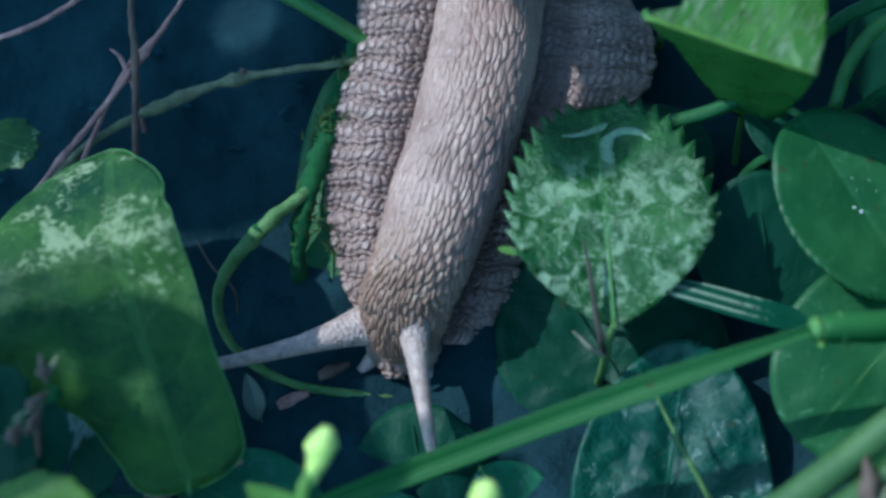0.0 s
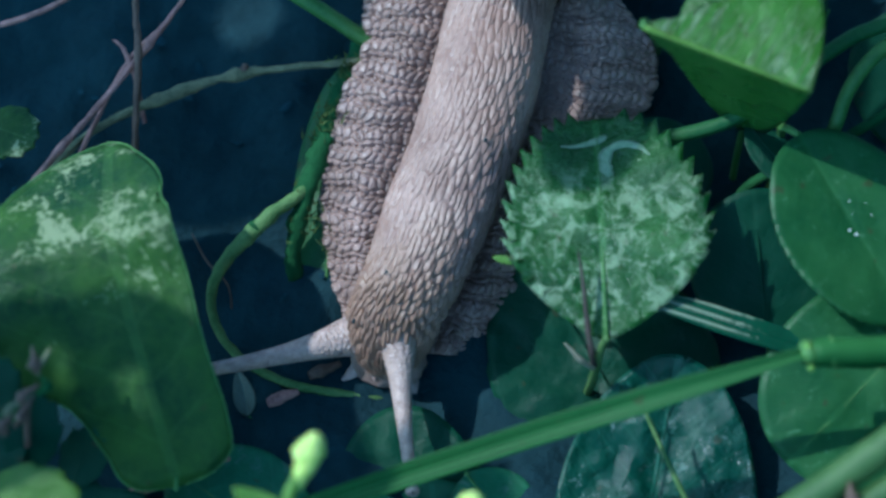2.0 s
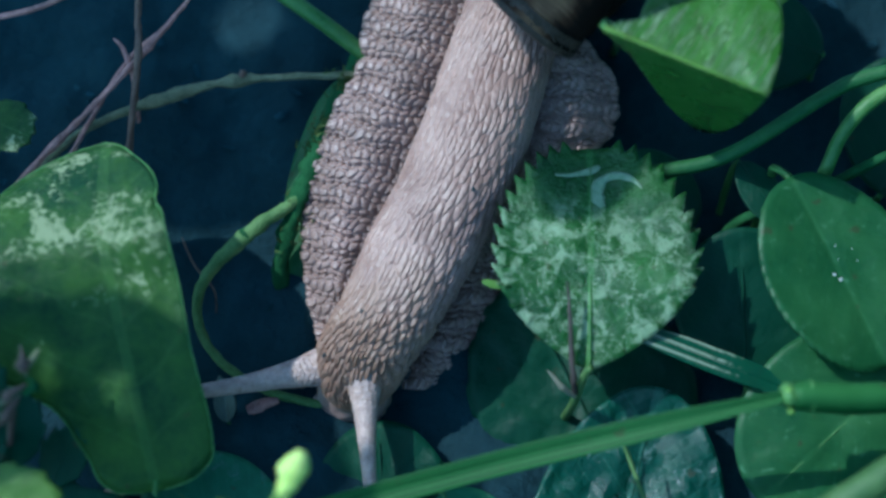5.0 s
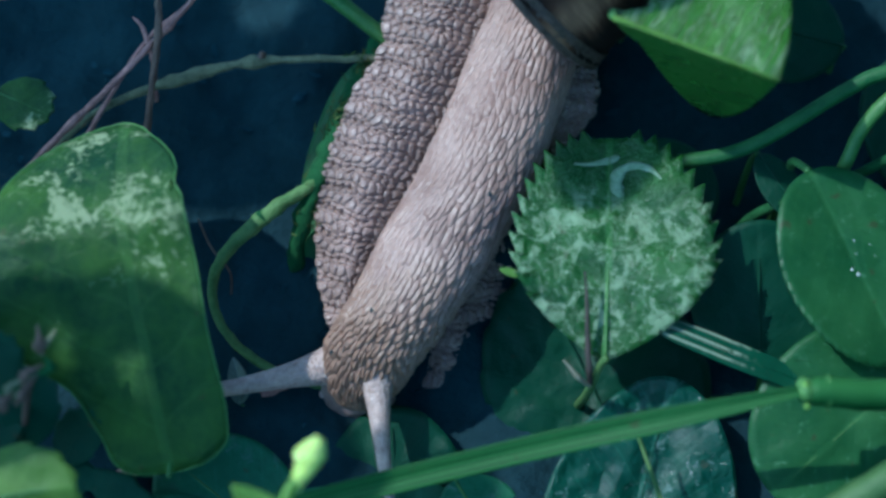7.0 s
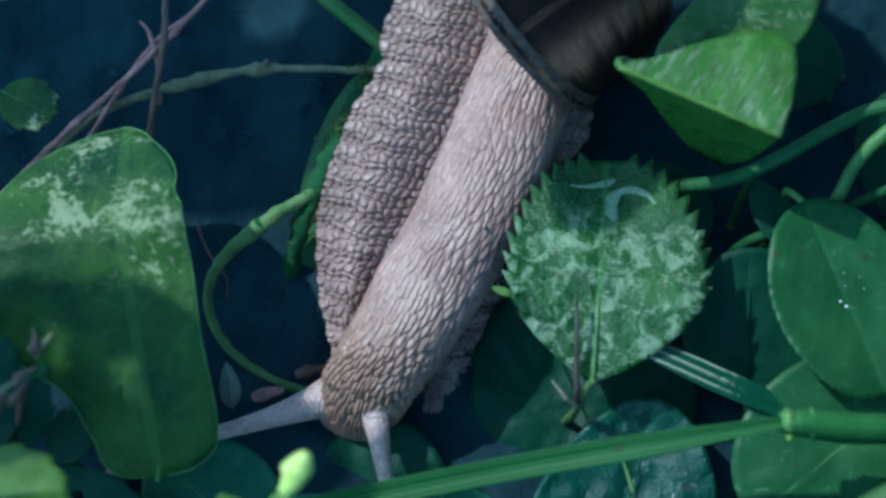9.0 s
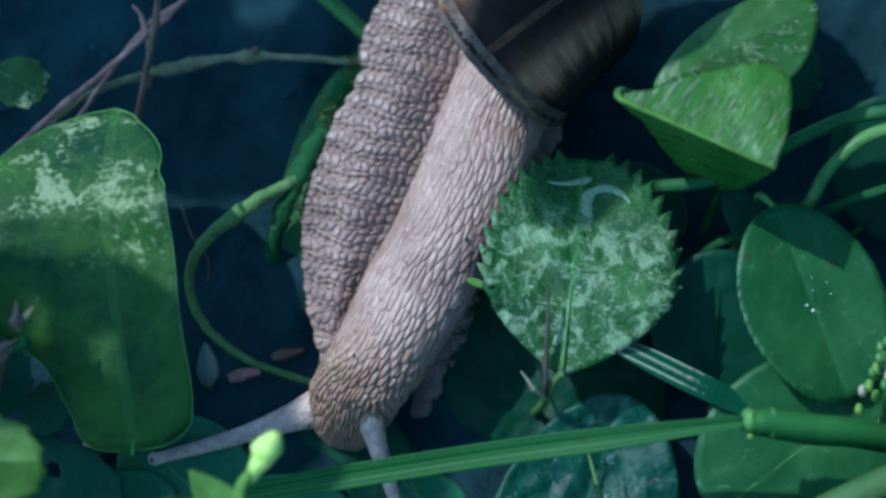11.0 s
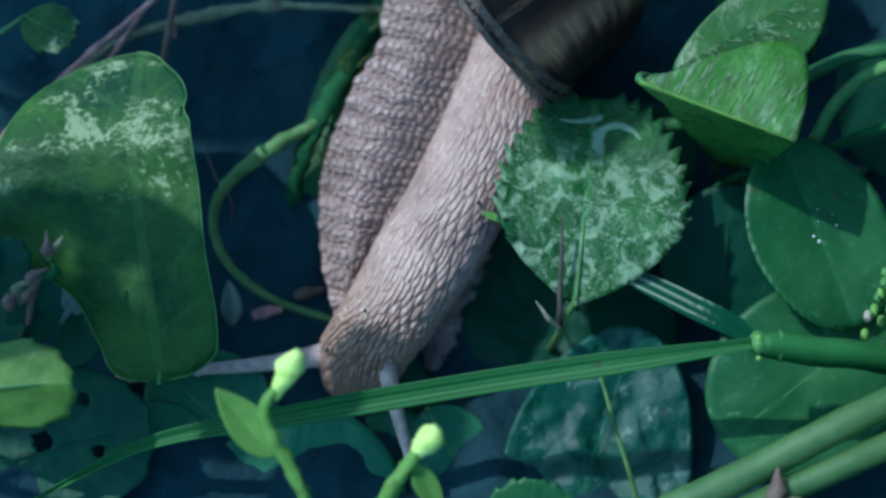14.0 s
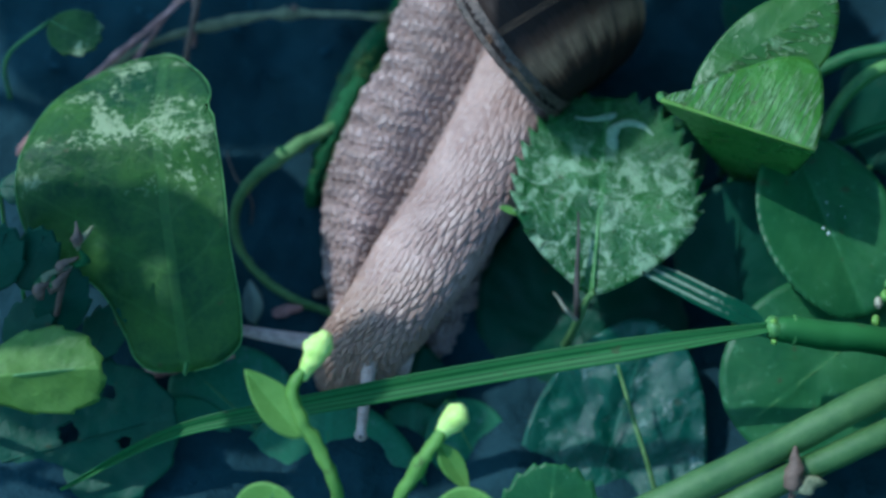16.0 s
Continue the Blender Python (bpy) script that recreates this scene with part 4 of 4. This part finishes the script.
    # buds out of focus in front
    for tip, run, leafy in (((-10.8, -18.2, 22.5), ((-11.6, -20.6, 22), (-13.0, -24.0, 22), (-11.5, -27.2, 21.5), (-9.4, -29.5, 21), (-6.3, -35, 19), (-5, -44, 8), (-5, -46, -2)), ((-11.2, -29, 21.2), (-18.4, -22.8, 22.5))),
                            ((4.9, -23.2, 22.5), ((4.0, -24.8, 22), (2.6, -27.4, 22), (1.2, -31, 21), (-0.2, -35, 19), (-1, -44, 8), (-1, -46, -2)), ((3.4, -27.0, 21.5), (7.4, -31.4, 20.5)))):
        root = drop(bed(*run[-1]))
        t = thing("bud_stem", root, "yellow-green flower bud on a soft stem", "bud", "flower buds")
        part("stem", tube([bed(*p) for p in run] + [root], [0.55, 0.7, 0.85, 0.7, 0.62, 0.6, 0.6, 0.6], 10, 6, 0.5), PALE, t)
        a, b = bed(*run[0]), bed(*tip)
        d = b - a
        part("bud", tube([a - d * 0.9, a - d * 0.2, a + d * 0.4, a + d * 0.95, a + d * 1.35], [0.55, 1.05, 1.4, 1.3, 0.6], 14, 6, 0.25), BUD, t, "plump yellow-green bud")
        e = outline(8.5, 1.8, 2.0, la=0.8, ra=0.8, lb=0.85, rb=0.85)
        solid(part("leaflet", blade(e, leafy[0], leafy[1], (0.2, 0.3, 1), wave=0.3, fold_l=-15, fold_r=-15), PALE, t), 0.3)
    for base, tip in (((-14, -42, 20), (-13, -34.2, 23)), ((7, -39, 20), (8.4, -31, 23))):
        leaf_thing("pale_leaf", "small light green rounded leaf", "leaf", outline(8, 3.6, 3.6, lb=0.4, rb=0.4), base, tip, (0, 0.5, 1), PALE, [(base[0], base[1] - 3, 5)], 0.4)
    # stems at the front corner
    for run, r in ((((52, -12.9, 13), (40, -21.8, 14), (29.4, -29.3, 14.5), (18, -37.5, 12), (8, -46, 2)), 1.75), (((54, -16.6, 13), (44, -23.3, 14), (36.9, -28.2, 14.5), (26, -36, 12), (14, -46, 2)), 1.5)):
        root, end = drop(bed(*run[-1])), bed(70, -3 if r > 1.6 else -7, 6)
        t = thing("thick_stem", root, "thick pale green stem leaning over the bed", "stem", "thick stems")
        part("stem", tube([root] + [bed(*p) for p in run[::-1]] + [end], [r] * 7, 14, 8, 0.05), THICK, t)
        part("joint", tube([bed(*(run[3][k] * 0.9 + run[2][k] * 0.1 for k in range(3))), bed(*(run[3][k] * 0.8 + run[2][k] * 0.2 for k in range(3)))], [r * 1.15, r * 1.1], 14, 4), PALE, t, "pale swollen joint")
    t = thing("withered_flower", drop(bed(43, -30, 12)), "brown withered flower head", "flower")
    part("stalk", tube([drop(bed(43, -30, 12)), bed(43, -32, 6), bed(43, -27, 14), bed(42.4, -24.5, 16)], [0.4, 0.4, 0.4, 0.5], 7, 6, 0.2), BROWN, t)
    part("petal", tube([bed(42.4, -25.5, 16), bed(42.4, -23.5, 16.4), bed(42.0, -20.8, 16.2)], [0.9, 1.0, 0.15], 8, 6, 0.5), BROWN, t)
    part("petal", tube([bed(42.6, -25.8, 16), bed(44.5, -24.6, 16), bed(46.2, -24.2, 15.5)], [0.6, 0.9, 0.2], 8, 6, 0.8, seed=4), OLIVE, t)
    t = thing("flower_cluster", drop(bed(55, -6, 0)), "cluster of tiny green-white flower buds", "flower")
    part("stalk", tube([drop(bed(55, -6, 0)), bed(55, -8, -2), bed(54, -4, 4), bed(53, -1.5, 6)], [0.5, 0.5, 0.5, 0.6], 8, 6, 0.1), STEM, t)
    rnd = random.Random(5)
    for i in range(34):
        c = (52.4 + rnd.gauss(0, 1.3), -0.8 + rnd.gauss(0, 1.5), 6.5 + rnd.uniform(-1.5, 1.5))
        v, f = ball((0, 0, 0), (0.5, 0.65, 0.5), 8, 10, 0.5)
        v = [bed(c[0] + x, c[1] + y, c[2] + z) for x, y, z in v]
        part("flower_bud", (v, f, None), (PALE, STEM, STEM, STRAW)[i % 4], t)
    # withered flower by the broad leaf
    t = thing("withered_flower", drop(bed(-41, -20, 6)), "brown withered flower head among herb leaves", "flower")
    part("stalk", tube([drop(bed(-41, -20, 6)), bed(-42, -24, 4), bed(-41, -17, 12)], [0.35, 0.35, 0.4], 7, 6, 0.2), BROWN, t)
    rnd = random.Random(8)
    for i in range(11):
        dv = rnd.uniform(-3.2, 4.2)
        du = dv * 0.42 + rnd.gauss(0, 0.7)
        x, y = -41 + du, -16.4 + dv
        part("petal", tube([bed(x - 0.4, y - 0.5, 12.3), bed(x + rnd.gauss(0, 0.6), y + 0.3, 12.9 + rnd.random()), bed(x + rnd.gauss(0.5, 0.9), y + 1.3 + rnd.random(), 12.6)], [0.3, 0.55, 0.12], 7, 5, 0.9, seed=i), (BROWN, DARK_STEM, BROWN, OLIVE)[i % 4], t)


build_plants()

# ---- twigs, stems and litter behind ----


def stem_thing(name, label, category, run, radii, material, group="", root=True, **shape):
    pts = [bed(*p) for p in run]
    end = drop(pts[-1])
    t = thing(name, end, label, category, group)
    part("stem", tube(pts + ([end] if root else []), radii + ([radii[-1]] if root else []), 10, 10, **shape), material, t)
    return t


def build_twigs():
    stem_thing("pink_twig", "thin pinkish dead twig leaning on the bank", "twig", ((-29, 31, -14), (-31.3, 27.2, -14), (-38, 18, -13.5), (-45.8, 8.5, -14), (-54, -2, -17)), [0.2, 0.28, 0.32, 0.36, 0.36], PINK, "twigs", rough=0.6, nodes=((0.3, 0.5), (0.55, 0.4)))
    stem_thing("pink_twig", "thin pinkish dead twig leaning on the bank", "twig", ((-42, 29.5, -15), (-47, 26.6, -15), (-53, 24.5, -15.5), (-66, 20, -17)), [0.3, 0.34, 0.34, 0.34], PINK, "twigs", rough=0.3)
    stem_thing("pink_twig", "forked pinkish dead twig leaning on the bank", "twig", ((-33.5, 24.6, -14), (-36.5, 21.4, -14.6), (-40, 15, -15.5), (-43, 8, -16.5)), [0.16, 0.24, 0.28, 0.28], PINK, "twigs", rough=0.6, seed=3.0)
    stem_thing("pink_twig", "forked pinkish dead twig leaning on the bank", "twig", ((-38.6, 23.6, -15), (-37.4, 22.6, -14.8), (-36.4, 20.6, -14.6), (-35.8, 18.5, -16)), [0.12, 0.24, 0.28, 0.24], PINK, "twigs", rough=0.6, seed=6.0)
    stem_thing("brown_twig", "thin brown upright twig", "twig", ((-36, 32, -13), (-35.6, 26, -12.5), (-35.1, 21.6, -12), (-35.5, 9.8, -14), (-36, 4, -18)), [0.28, 0.36, 0.4, 0.42, 0.42], BROWN, "twigs", rough=0.6)
    stem_thing("green_twig", "knotty dull green twig lying across the bank", "twig", ((-4, 23.5, -20), (-10.7, 22.3, -18.5), (-23.8, 20.4, -18.5), (-31.7, 17.7, -17), (-40.8, 13.1, -16.5), (-46, 8, -18)), [0.42, 0.45, 0.45, 0.5, 0.5, 0.45], OLIVE, "twigs", rough=0.5, nodes=((0.34, 1.1), (0.45, 0.5), (0.49, 0.8), (0.53, 0.6)))
    stem_thing("twig_sprig", "short brown side twig", "twig", ((-23.6, 21.5, -17.9), (-23.8, 20.6, -18.2), (-23.9, 20.0, -18.6)), [0.3, 0.5, 0.4], BROWN, "twigs", root=False, rough=0.5)
    stem_thing("curved_stem", "pale green stem bent in a wide loop", "stem", ((-15.0, 7.6, -14.5), (-16.9, 6.0, -13.2), (-18.9, 4.4, -12.5), (-22.0, 1.3, -12.2), (-25.0, -2.4, -12), (-25.8, -6.2, -12), (-24.6, -9.9, -12), (-21.4, -13.0, -12), (-16.5, -15.2, -12.5), (-9.5, -16.3, -13), (-5.0, -16.8, -14.5)), [0.6, 0.72, 0.85, 0.95, 0.72, 0.58, 0.55, 0.52, 0.5, 0.5, 0.5], LOOP_STEM, rough=0.3)
    part("joint", tube([bed(-20.4, 3.0, -12.4), bed(-21.0, 2.4, -12.3), bed(-21.6, 1.8, -12.2)], [0.8, 0.98, 0.8], 10, 4, 0.2), DARK_STEM, bpy.data.objects["curved_stem"], "swollen darker joint")
    stem_thing("mossy_stem", "dark mossy stem under the foot", "stem", ((-8, 28, -22), (-11.3, 20.8, -20), (-14, 13, -17), (-15.8, 6, -14.5), (-16.8, 1, -15), (-17, -4, -18)), [1.6, 1.5, 1.4, 1.2, 1.0, 0.9], DARK_STEM, rough=0.5)
    stem_thing("plant_shoot", "smooth green stem behind the neck", "stem", ((-24, 33, -17), (-16, 28.6, -17), (-10.6, 25.4, -18.5), (-6, 22.5, -21)), [0.9, 0.95, 0.95, 0.9], STEM)
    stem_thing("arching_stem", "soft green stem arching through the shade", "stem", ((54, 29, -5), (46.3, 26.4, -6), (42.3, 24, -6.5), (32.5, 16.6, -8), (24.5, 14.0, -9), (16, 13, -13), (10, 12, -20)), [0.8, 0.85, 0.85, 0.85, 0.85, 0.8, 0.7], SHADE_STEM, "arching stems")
    stem_thing("arching_stem", "soft green stem arching through the shade", "stem", ((56, 28, -4), (49.6, 25.4, -5), (46.5, 23, -5), (44.4, 19.6, -6), (43.2, 15.5, -7), (42, 10, -14)), [0.8, 0.85, 0.85, 0.8, 0.8, 0.7], STEM, "arching stems")
    stem_thing("arching_stem", "thin dark green stem in the shade", "stem", ((58, 22, -7), (50, 18, -8), (42, 13, -8), (35, 9.5, -10), (33, 6, -16)), [0.6, 0.6, 0.6, 0.6, 0.5], DARK_STEM, "arching stems")
    stem_thing("thin_stalk", "thin pale green stalk leaning in the leaves", "stalk", ((22.8, -15.8, 0.5), (25.6, -21.5, 0.5), (28.8, -27.6, 0.2), (33, -36, -4)), [0.2, 0.27, 0.3, 0.3], LOOP_STEM)
    stem_thing("dry_stalk", "hair-thin dry stalk over the soil", "stalk", ((-28.4, 1.5, -13), (-26.5, -1.6, -12.5), (-24, -4.2, -12)), [0.12, 0.13, 0.12], BROWN)
    stem_thing("dead_stick", "short pinkish dead stick", "stick", ((-22.3, -22.6, -4), (-27, -24.8, -4.3), (-33.5, -27.8, -6)), [0.65, 0.72, 0.65], PINK, rough=0.3)
    # grass blade with glints painted as pale stripes
    leaf_thing("grass_blade", "short dark grass blade with glints painted as stripes", "grass", outline(24, 1.5, 1.5, lb=0.4, rb=0.4), (44, -9.5, -2), (21.5, -3.2, 0), (0.05, 0.35, 1), STRIPED, [(46, -11, -6)], 0.4, wave=0.15, rib_w=0.12)
    # little leaves and litter
    leaf_thing("small_leaf", "small rounded green leaf with a pale edge", "leaf", outline(6.8, 3.0, 2.8, teeth=5, depth=0.4), (-52.0, 13.2, -9), (-45.4, 11.2, -7), (0.1, 0.3, 1), LEFT_LEAF, [(-57, 8, -12)], 0.25, rib_w=0.1, seed=2.1)
    leaf_thing("leaf_scrap", "pale curled scrap of leaf", "leaf scrap", outline(4.8, 1.1, 1.2, la=0.8, ra=0.8, lb=0.8, rb=0.8), (-20.9, -19.0, -11), (-22.3, -13.6, -11), (0.5, 0.2, 1), SCRAP, [(-20.5, -19.5, -15)], 0.15, fold_r=-65, fold_l=10, bend=50, rib_w=0)
    for i, run in enumerate((((-19.0, -18.3, -13), (-15.6, -16.4, -13)), ((-14.5, -14.2, -13), (-11, -12.0, -13)))):
        ends = [drop(bed(*p)) + Vector((0, 0, 0.0019)) for p in run]
        t = thing("wood_chip", ends[0], "small brown chip of wood on the soil", "wood chip", "wood chips")
        part("splinter", tube([ends[0], ends[0].lerp(ends[1], 0.4), ends[1]], [0.56, 0.8, 0.4], 8, 6, 0.6, seed=i), BROWN if i else PINK, t)
    # leaves out of view, added to cast shade on herbs, bank and shell
    leaf_thing("unseen_shade_leaf", "broad green leaf added out of view to shade the shell", "leaf", outline(31, 13, 16.5, lb=0.4, rb=0.32), (3, 68, 14), (-3, 38, 23), (-0.3, 0.3, 1), CLOVER, [(10, 74, 4)], 0.8, bend=20, group="overhanging leaves")
    leaf_thing("unseen_shade_leaf", "broad green leaf with gnawed holes that shades the herbs", "leaf", outline(27, 19, 22, la=1.0, lb=0.28, ra=1.0, rb=0.28, teeth=4, depth=1.2), (-89.5, 6.0, 60), (-91.5, 32.5, 60), (0, 0, 1), CLOVER, [(-90, -12, 48), (-91, -36, 16)], 1.0, wave=1.5, seed=6.6, rings=26, rib_w=0.5, holes=((1.0, 20.0, 1.9), (9.3, 16.0, 1.7), (9.0, 18.2, 1.7)), group="overhanging leaves")
    leaf_thing("unseen_shade_leaf", "broad green leaf added out of view to shade the bank", "leaf", outline(50, 29, 29, la=1.0, lb=0.3, ra=1.0, rb=0.3, teeth=5, depth=1.0), (-110, 57, 60), (-110, 107, 60), (0, 0, 1), CLOVER, [(-112, 46, 44), (-118, 36, 16)], 1.0, wave=1.5, seed=1.6, rings=26, holes=((7, 31, 4), (-4, 40, 3)), group="overhanging leaves")
    leaf_thing("unseen_shade_leaf", "green leaf added out of view to shade the shell", "leaf", outline(32, 7.5, 10, lb=0.4, rb=0.4), (1, 68, 15), (-3, 37.5, 21), (-0.3, 0.3, 1), CLOVER, [(6, 76, 6)], 0.7, bend=15, seed=5.1, group="overhanging leaves")
    leaf_thing("unseen_shade_leaf", "narrow green leaf added out of view to shade the shell", "leaf", outline(40, 6.8, 6.8, lb=0.4, rb=0.4), (-33.5, 85, 46), (-34.5, 45, 51), (-0.3, 0.3, 1), CLOVER, [(-30, 92, 30)], 0.7, seed=7.1, group="overhanging leaves")
    # moss on the dark stem and the soil beside the foot
    rnd = random.Random(3)
    verts, faces = [], []
    spots = [((-11.3, 20.8, -18.5), 2.0, 40), ((-14, 13, -16.6), 1.8, 40), ((-15.8, 6, -14.5), 1.6, 30), ((-16.0, 3.2, -14.5), 1.8, 40), ((-13.5, 16, -16.5), 1.6, 30), ((-12.0, 1.0, -15), 1.6, 30)]
    for c, spread, count in spots:
        for _ in range(count):
            p = bed(*(c[k] + rnd.gauss(0, spread * (0.6 if k < 2 else 0.35)) for k in range(3)))
            way = Vector((rnd.gauss(0, 0.6), rnd.gauss(0, 0.5), 0.8)).normalized()
            side = way.orthogonal().normalized() * 0.00016
            other = way.cross(side)
            o = len(verts)
            top = p + way * rnd.uniform(0.0006, 0.0018)
            verts += [p + side, p - side * 0.5 + other, p - side * 0.5 - other, top]
            faces += [(o, o + 1, o + 3), (o + 1, o + 2, o + 3), (o + 2, o, o + 3)]
    tagged(mesh_ob("moss", verts, faces, MOSS, smooth=False), "fine green-brown moss shreds on the stem", "moss", kind="stuff")
    # another unseen leaf, added to shade the head
    leaf_thing("unseen_shade_leaf", "narrow green leaf added out of view to shade the head", "leaf", outline(27, 8.5, 8.5, lb=0.4, rb=0.4, teeth=5, depth=0.9), (-61, -1, 57), (-58, 26, 60), (0, 0, 1), CLOVER, [(-66, -14, 44), (-74, -30, 14)], 0.8, wave=0.8, seed=3.6, group="overhanging leaves")
    for i, (b, tp, w, mat) in enumerate((((52, 14, -17), (60, 30, -17), 9, SHADE_GREEN), ((44, 30, -19), (30, 32, -19), 7, SHADE_GREEN), ((30, 8, -14), (22, 16, -15), 6, SHADE_GREEN), ((34, 16, -10), (40, 9, -8), 4, SHADE_GREEN), ((4, -24, -6), (10, -32, -6), 8, TEAL), ((-30, -38, -2), (-22, -30, -4), 8, TEAL))):
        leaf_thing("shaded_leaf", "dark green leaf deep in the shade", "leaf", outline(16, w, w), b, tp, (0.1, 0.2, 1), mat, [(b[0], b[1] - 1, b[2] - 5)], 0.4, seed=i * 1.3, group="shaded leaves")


build_twigs()


def build_surround():
    """Tall leaves out of view behind and beside the bed, added to block sky light."""
    edge = outline(120, 34, 34, la=0.9, lb=0.4, ra=0.9, rb=0.4, teeth=5, depth=1.5)
    for i, (u, v, face) in enumerate(((84, -44, (-1, 0.1, 0.2)), (92, 0, (-1, 0, 0.2)), (88, 46, (-1, -0.2, 0.2)), (64, 92, (-0.6, -0.8, 0.2)), (14, 104, (0, -1, 0.2)))):
        leaf_thing("sky_block_leaf", "tall broad green leaf added out of view to block sky", "leaf", edge, (u, v, -14), (u + 4, v + 2, 106), face, CLOVER, [(u, v, -18)], 1.2, wave=4.0, seed=i * 2.1, rib_w=0.6, group="tall leaves")


build_surround()


def build_litter():
    """Crumbled leaf scraps that cover the soil."""
    rnd = random.Random(11)
    verts, faces, uvs = [], [], []
    for _ in range(170):
        x, y = rnd.uniform(-0.07, 0.07), rnd.uniform(-0.05, 0.07)
        z = soil_height(x, y) + 0.0006
        a, tilt, size = rnd.uniform(0, 6.28), rnd.uniform(-0.5, 0.5), rnd.uniform(0.0005, 0.0014)
        m = Matrix.Translation((x, y, z)) @ Euler((tilt, rnd.uniform(-0.4, 0.4) + 0.2, a)).to_matrix().to_4x4()
        o = len(verts)
        k = 7
        verts.append(m @ Vector((0, 0, size * 0.15)))
        uvs.append((0, 0.5))
        for i in range(k):
            t = 6.283 * i / k
            r = size * rnd.uniform(0.55, 1.0)
            verts.append(m @ Vector((r * math.cos(t) * 0.6, r * math.sin(t), size * rnd.uniform(-0.1, 0.15))))
            uvs.append((math.cos(t), 0.5 + 0.5 * math.sin(t)))
        faces += [(o, o + 1 + i, o + 1 + (i + 1) % k) for i in range(k)]
    return tagged(mesh_ob("leaf_litter", verts, faces, MOUND_LEAF, uvs=uvs), "rotting leaf crumbs on the soil, toned with the same bluish haze", "leaf litter", kind="stuff")


build_litter()

# ---- what moves ----


def motions():
    def in_bed(u, v, w, turn):
        return BED @ pose(u * 0.001, v * 0.001, w * 0.001, 0, 0, turn)

    walk(snail, [(t, in_bed(SNAIL_AT[0] + a, SNAIL_AT[1] + b, SNAIL_AT[2] + c, r)) for t, a, b, c, r in SNAIL])
    # the foot clings to the bank while the neck slides on
    walk(flank_left, [(t, pose(a * 0.001, b * 0.001, 0, 0, 0, r)) for t, a, b, r in ((0, 0.3, -6.0, -2.0), (3.5, 0.2, -4.0, -1.5), (7, 0, -1.6, -0.5), (9, 0, 0.0, 0), (12.5, 0, 0.8, 0.5), (16, 0.4, 1.0, 2.0))])
    def swung(deg, dy):
        # the back of the foot swings in under the shell, about a point near the head
        c, s = math.cos(radians(deg)), math.sin(radians(deg))
        px, py = 5.0, -12.0
        return pose((px - c * px + s * py) * 0.001, (py - s * px - c * py + dy) * 0.001, -0.0001 * deg, 0, 0, deg)

    walk(flank_right, [(t, swung(r, b)) for t, r, b in ((0, 0, 0), (2, 0.5, 0.8), (3.5, 1.5, 1.2), (4.2, 3.5, 1.5), (6.5, 17, 2.4), (9, 19, 3.0), (12.5, 22, 4.0), (16, 23, 5.0))])
    # the shell is drawn up over the neck
    walk(snail_shell, [(t, pose(a * 0.001, b * 0.001, 0)) for t, a, b in ((0, 1.0, 3.0), (3, 1.0, 2.7), (6.5, 1.0, 2.4), (9, 0.8, 1.3), (11.5, 0.2, 0.6), (14, -0.8, 0.1), (16, -1.5, 0))])
    # tentacles: place of the tip and the way they point, in the snail's measure
    left = ((0, -28.2, -19.9, 194.4), (1.5, -28, -20.2, 195.5), (3.5, -27.5, -20.6, 197.6), (7, -26.5, -22.4, 202.4), (9, -26.0, -24.2, 207.3), (11.5, -25.8, -24.0, 207.0), (12.5, -25.8, -23.5, 206.8), (13.5, -24.0, -20.8, 202), (14.5, -22.4, -17.3, 197.5), (15.2, -21.0, -15.0, 191), (16, -20.5, -13.9, 188))
    right = ((0, -0.7, -31.1, -81.5), (1.5, -0.6, -31.6, -81), (3.5, -0.6, -31.8, -80), (7, 2.2, -30.0, -72), (9, 3.0, -29.0, -68), (11.5, 5.8, -26.6, -59), (12.5, 6.5, -25.6, -56.5), (13.5, 5.2, -24.8, -62), (14.5, 3.6, -23.6, -64), (15.2, 1.0, -22.8, -74), (16, -1.0, -22.2, -83))
    for horn, rows, high in ((upper_horns[0], left, -2.6), (upper_horns[1], right, 0.2)):
        walk(horn, [(t, pose(x * 0.001, y * 0.001, high * 0.001, -15, 0, a + 90)) for t, x, y, a in rows])
    leaf = bpy.data.objects["folded_leaf"]
    walk(leaf, [(t, in_bed(u - 0.7, v - 0.3, 9.0, 0.85 * r)) for t, u, v, r in ((0, 22.0, 23.9, 0), (1, 21.8, 24.1, 0), (2, 21.3, 24.6, 0), (3, 20.0, 25.6, -0.2), (3.5, 19.4, 26.1, 0), (4, 18.6, 26.9, 0.8), (6.5, 14.8, 28.3, 5.8), (7, 15.0, 27.9, 6.2), (7.5, 15.3, 27.4, 6.2), (8, 15.3, 26.7, 6), (8.5, 15.7, 26.3, 5.8), (9, 15.9, 25.8, 5.6), (11.5, 19.2, 22.3, 7.8), (12.5, 19.7, 20.8, 8.5), (13.5, 20.8, 19.0, 10), (14.5, 21.1, 16.8, 11.2), (16, 22.3, 15.1, 13.2))])


motions()
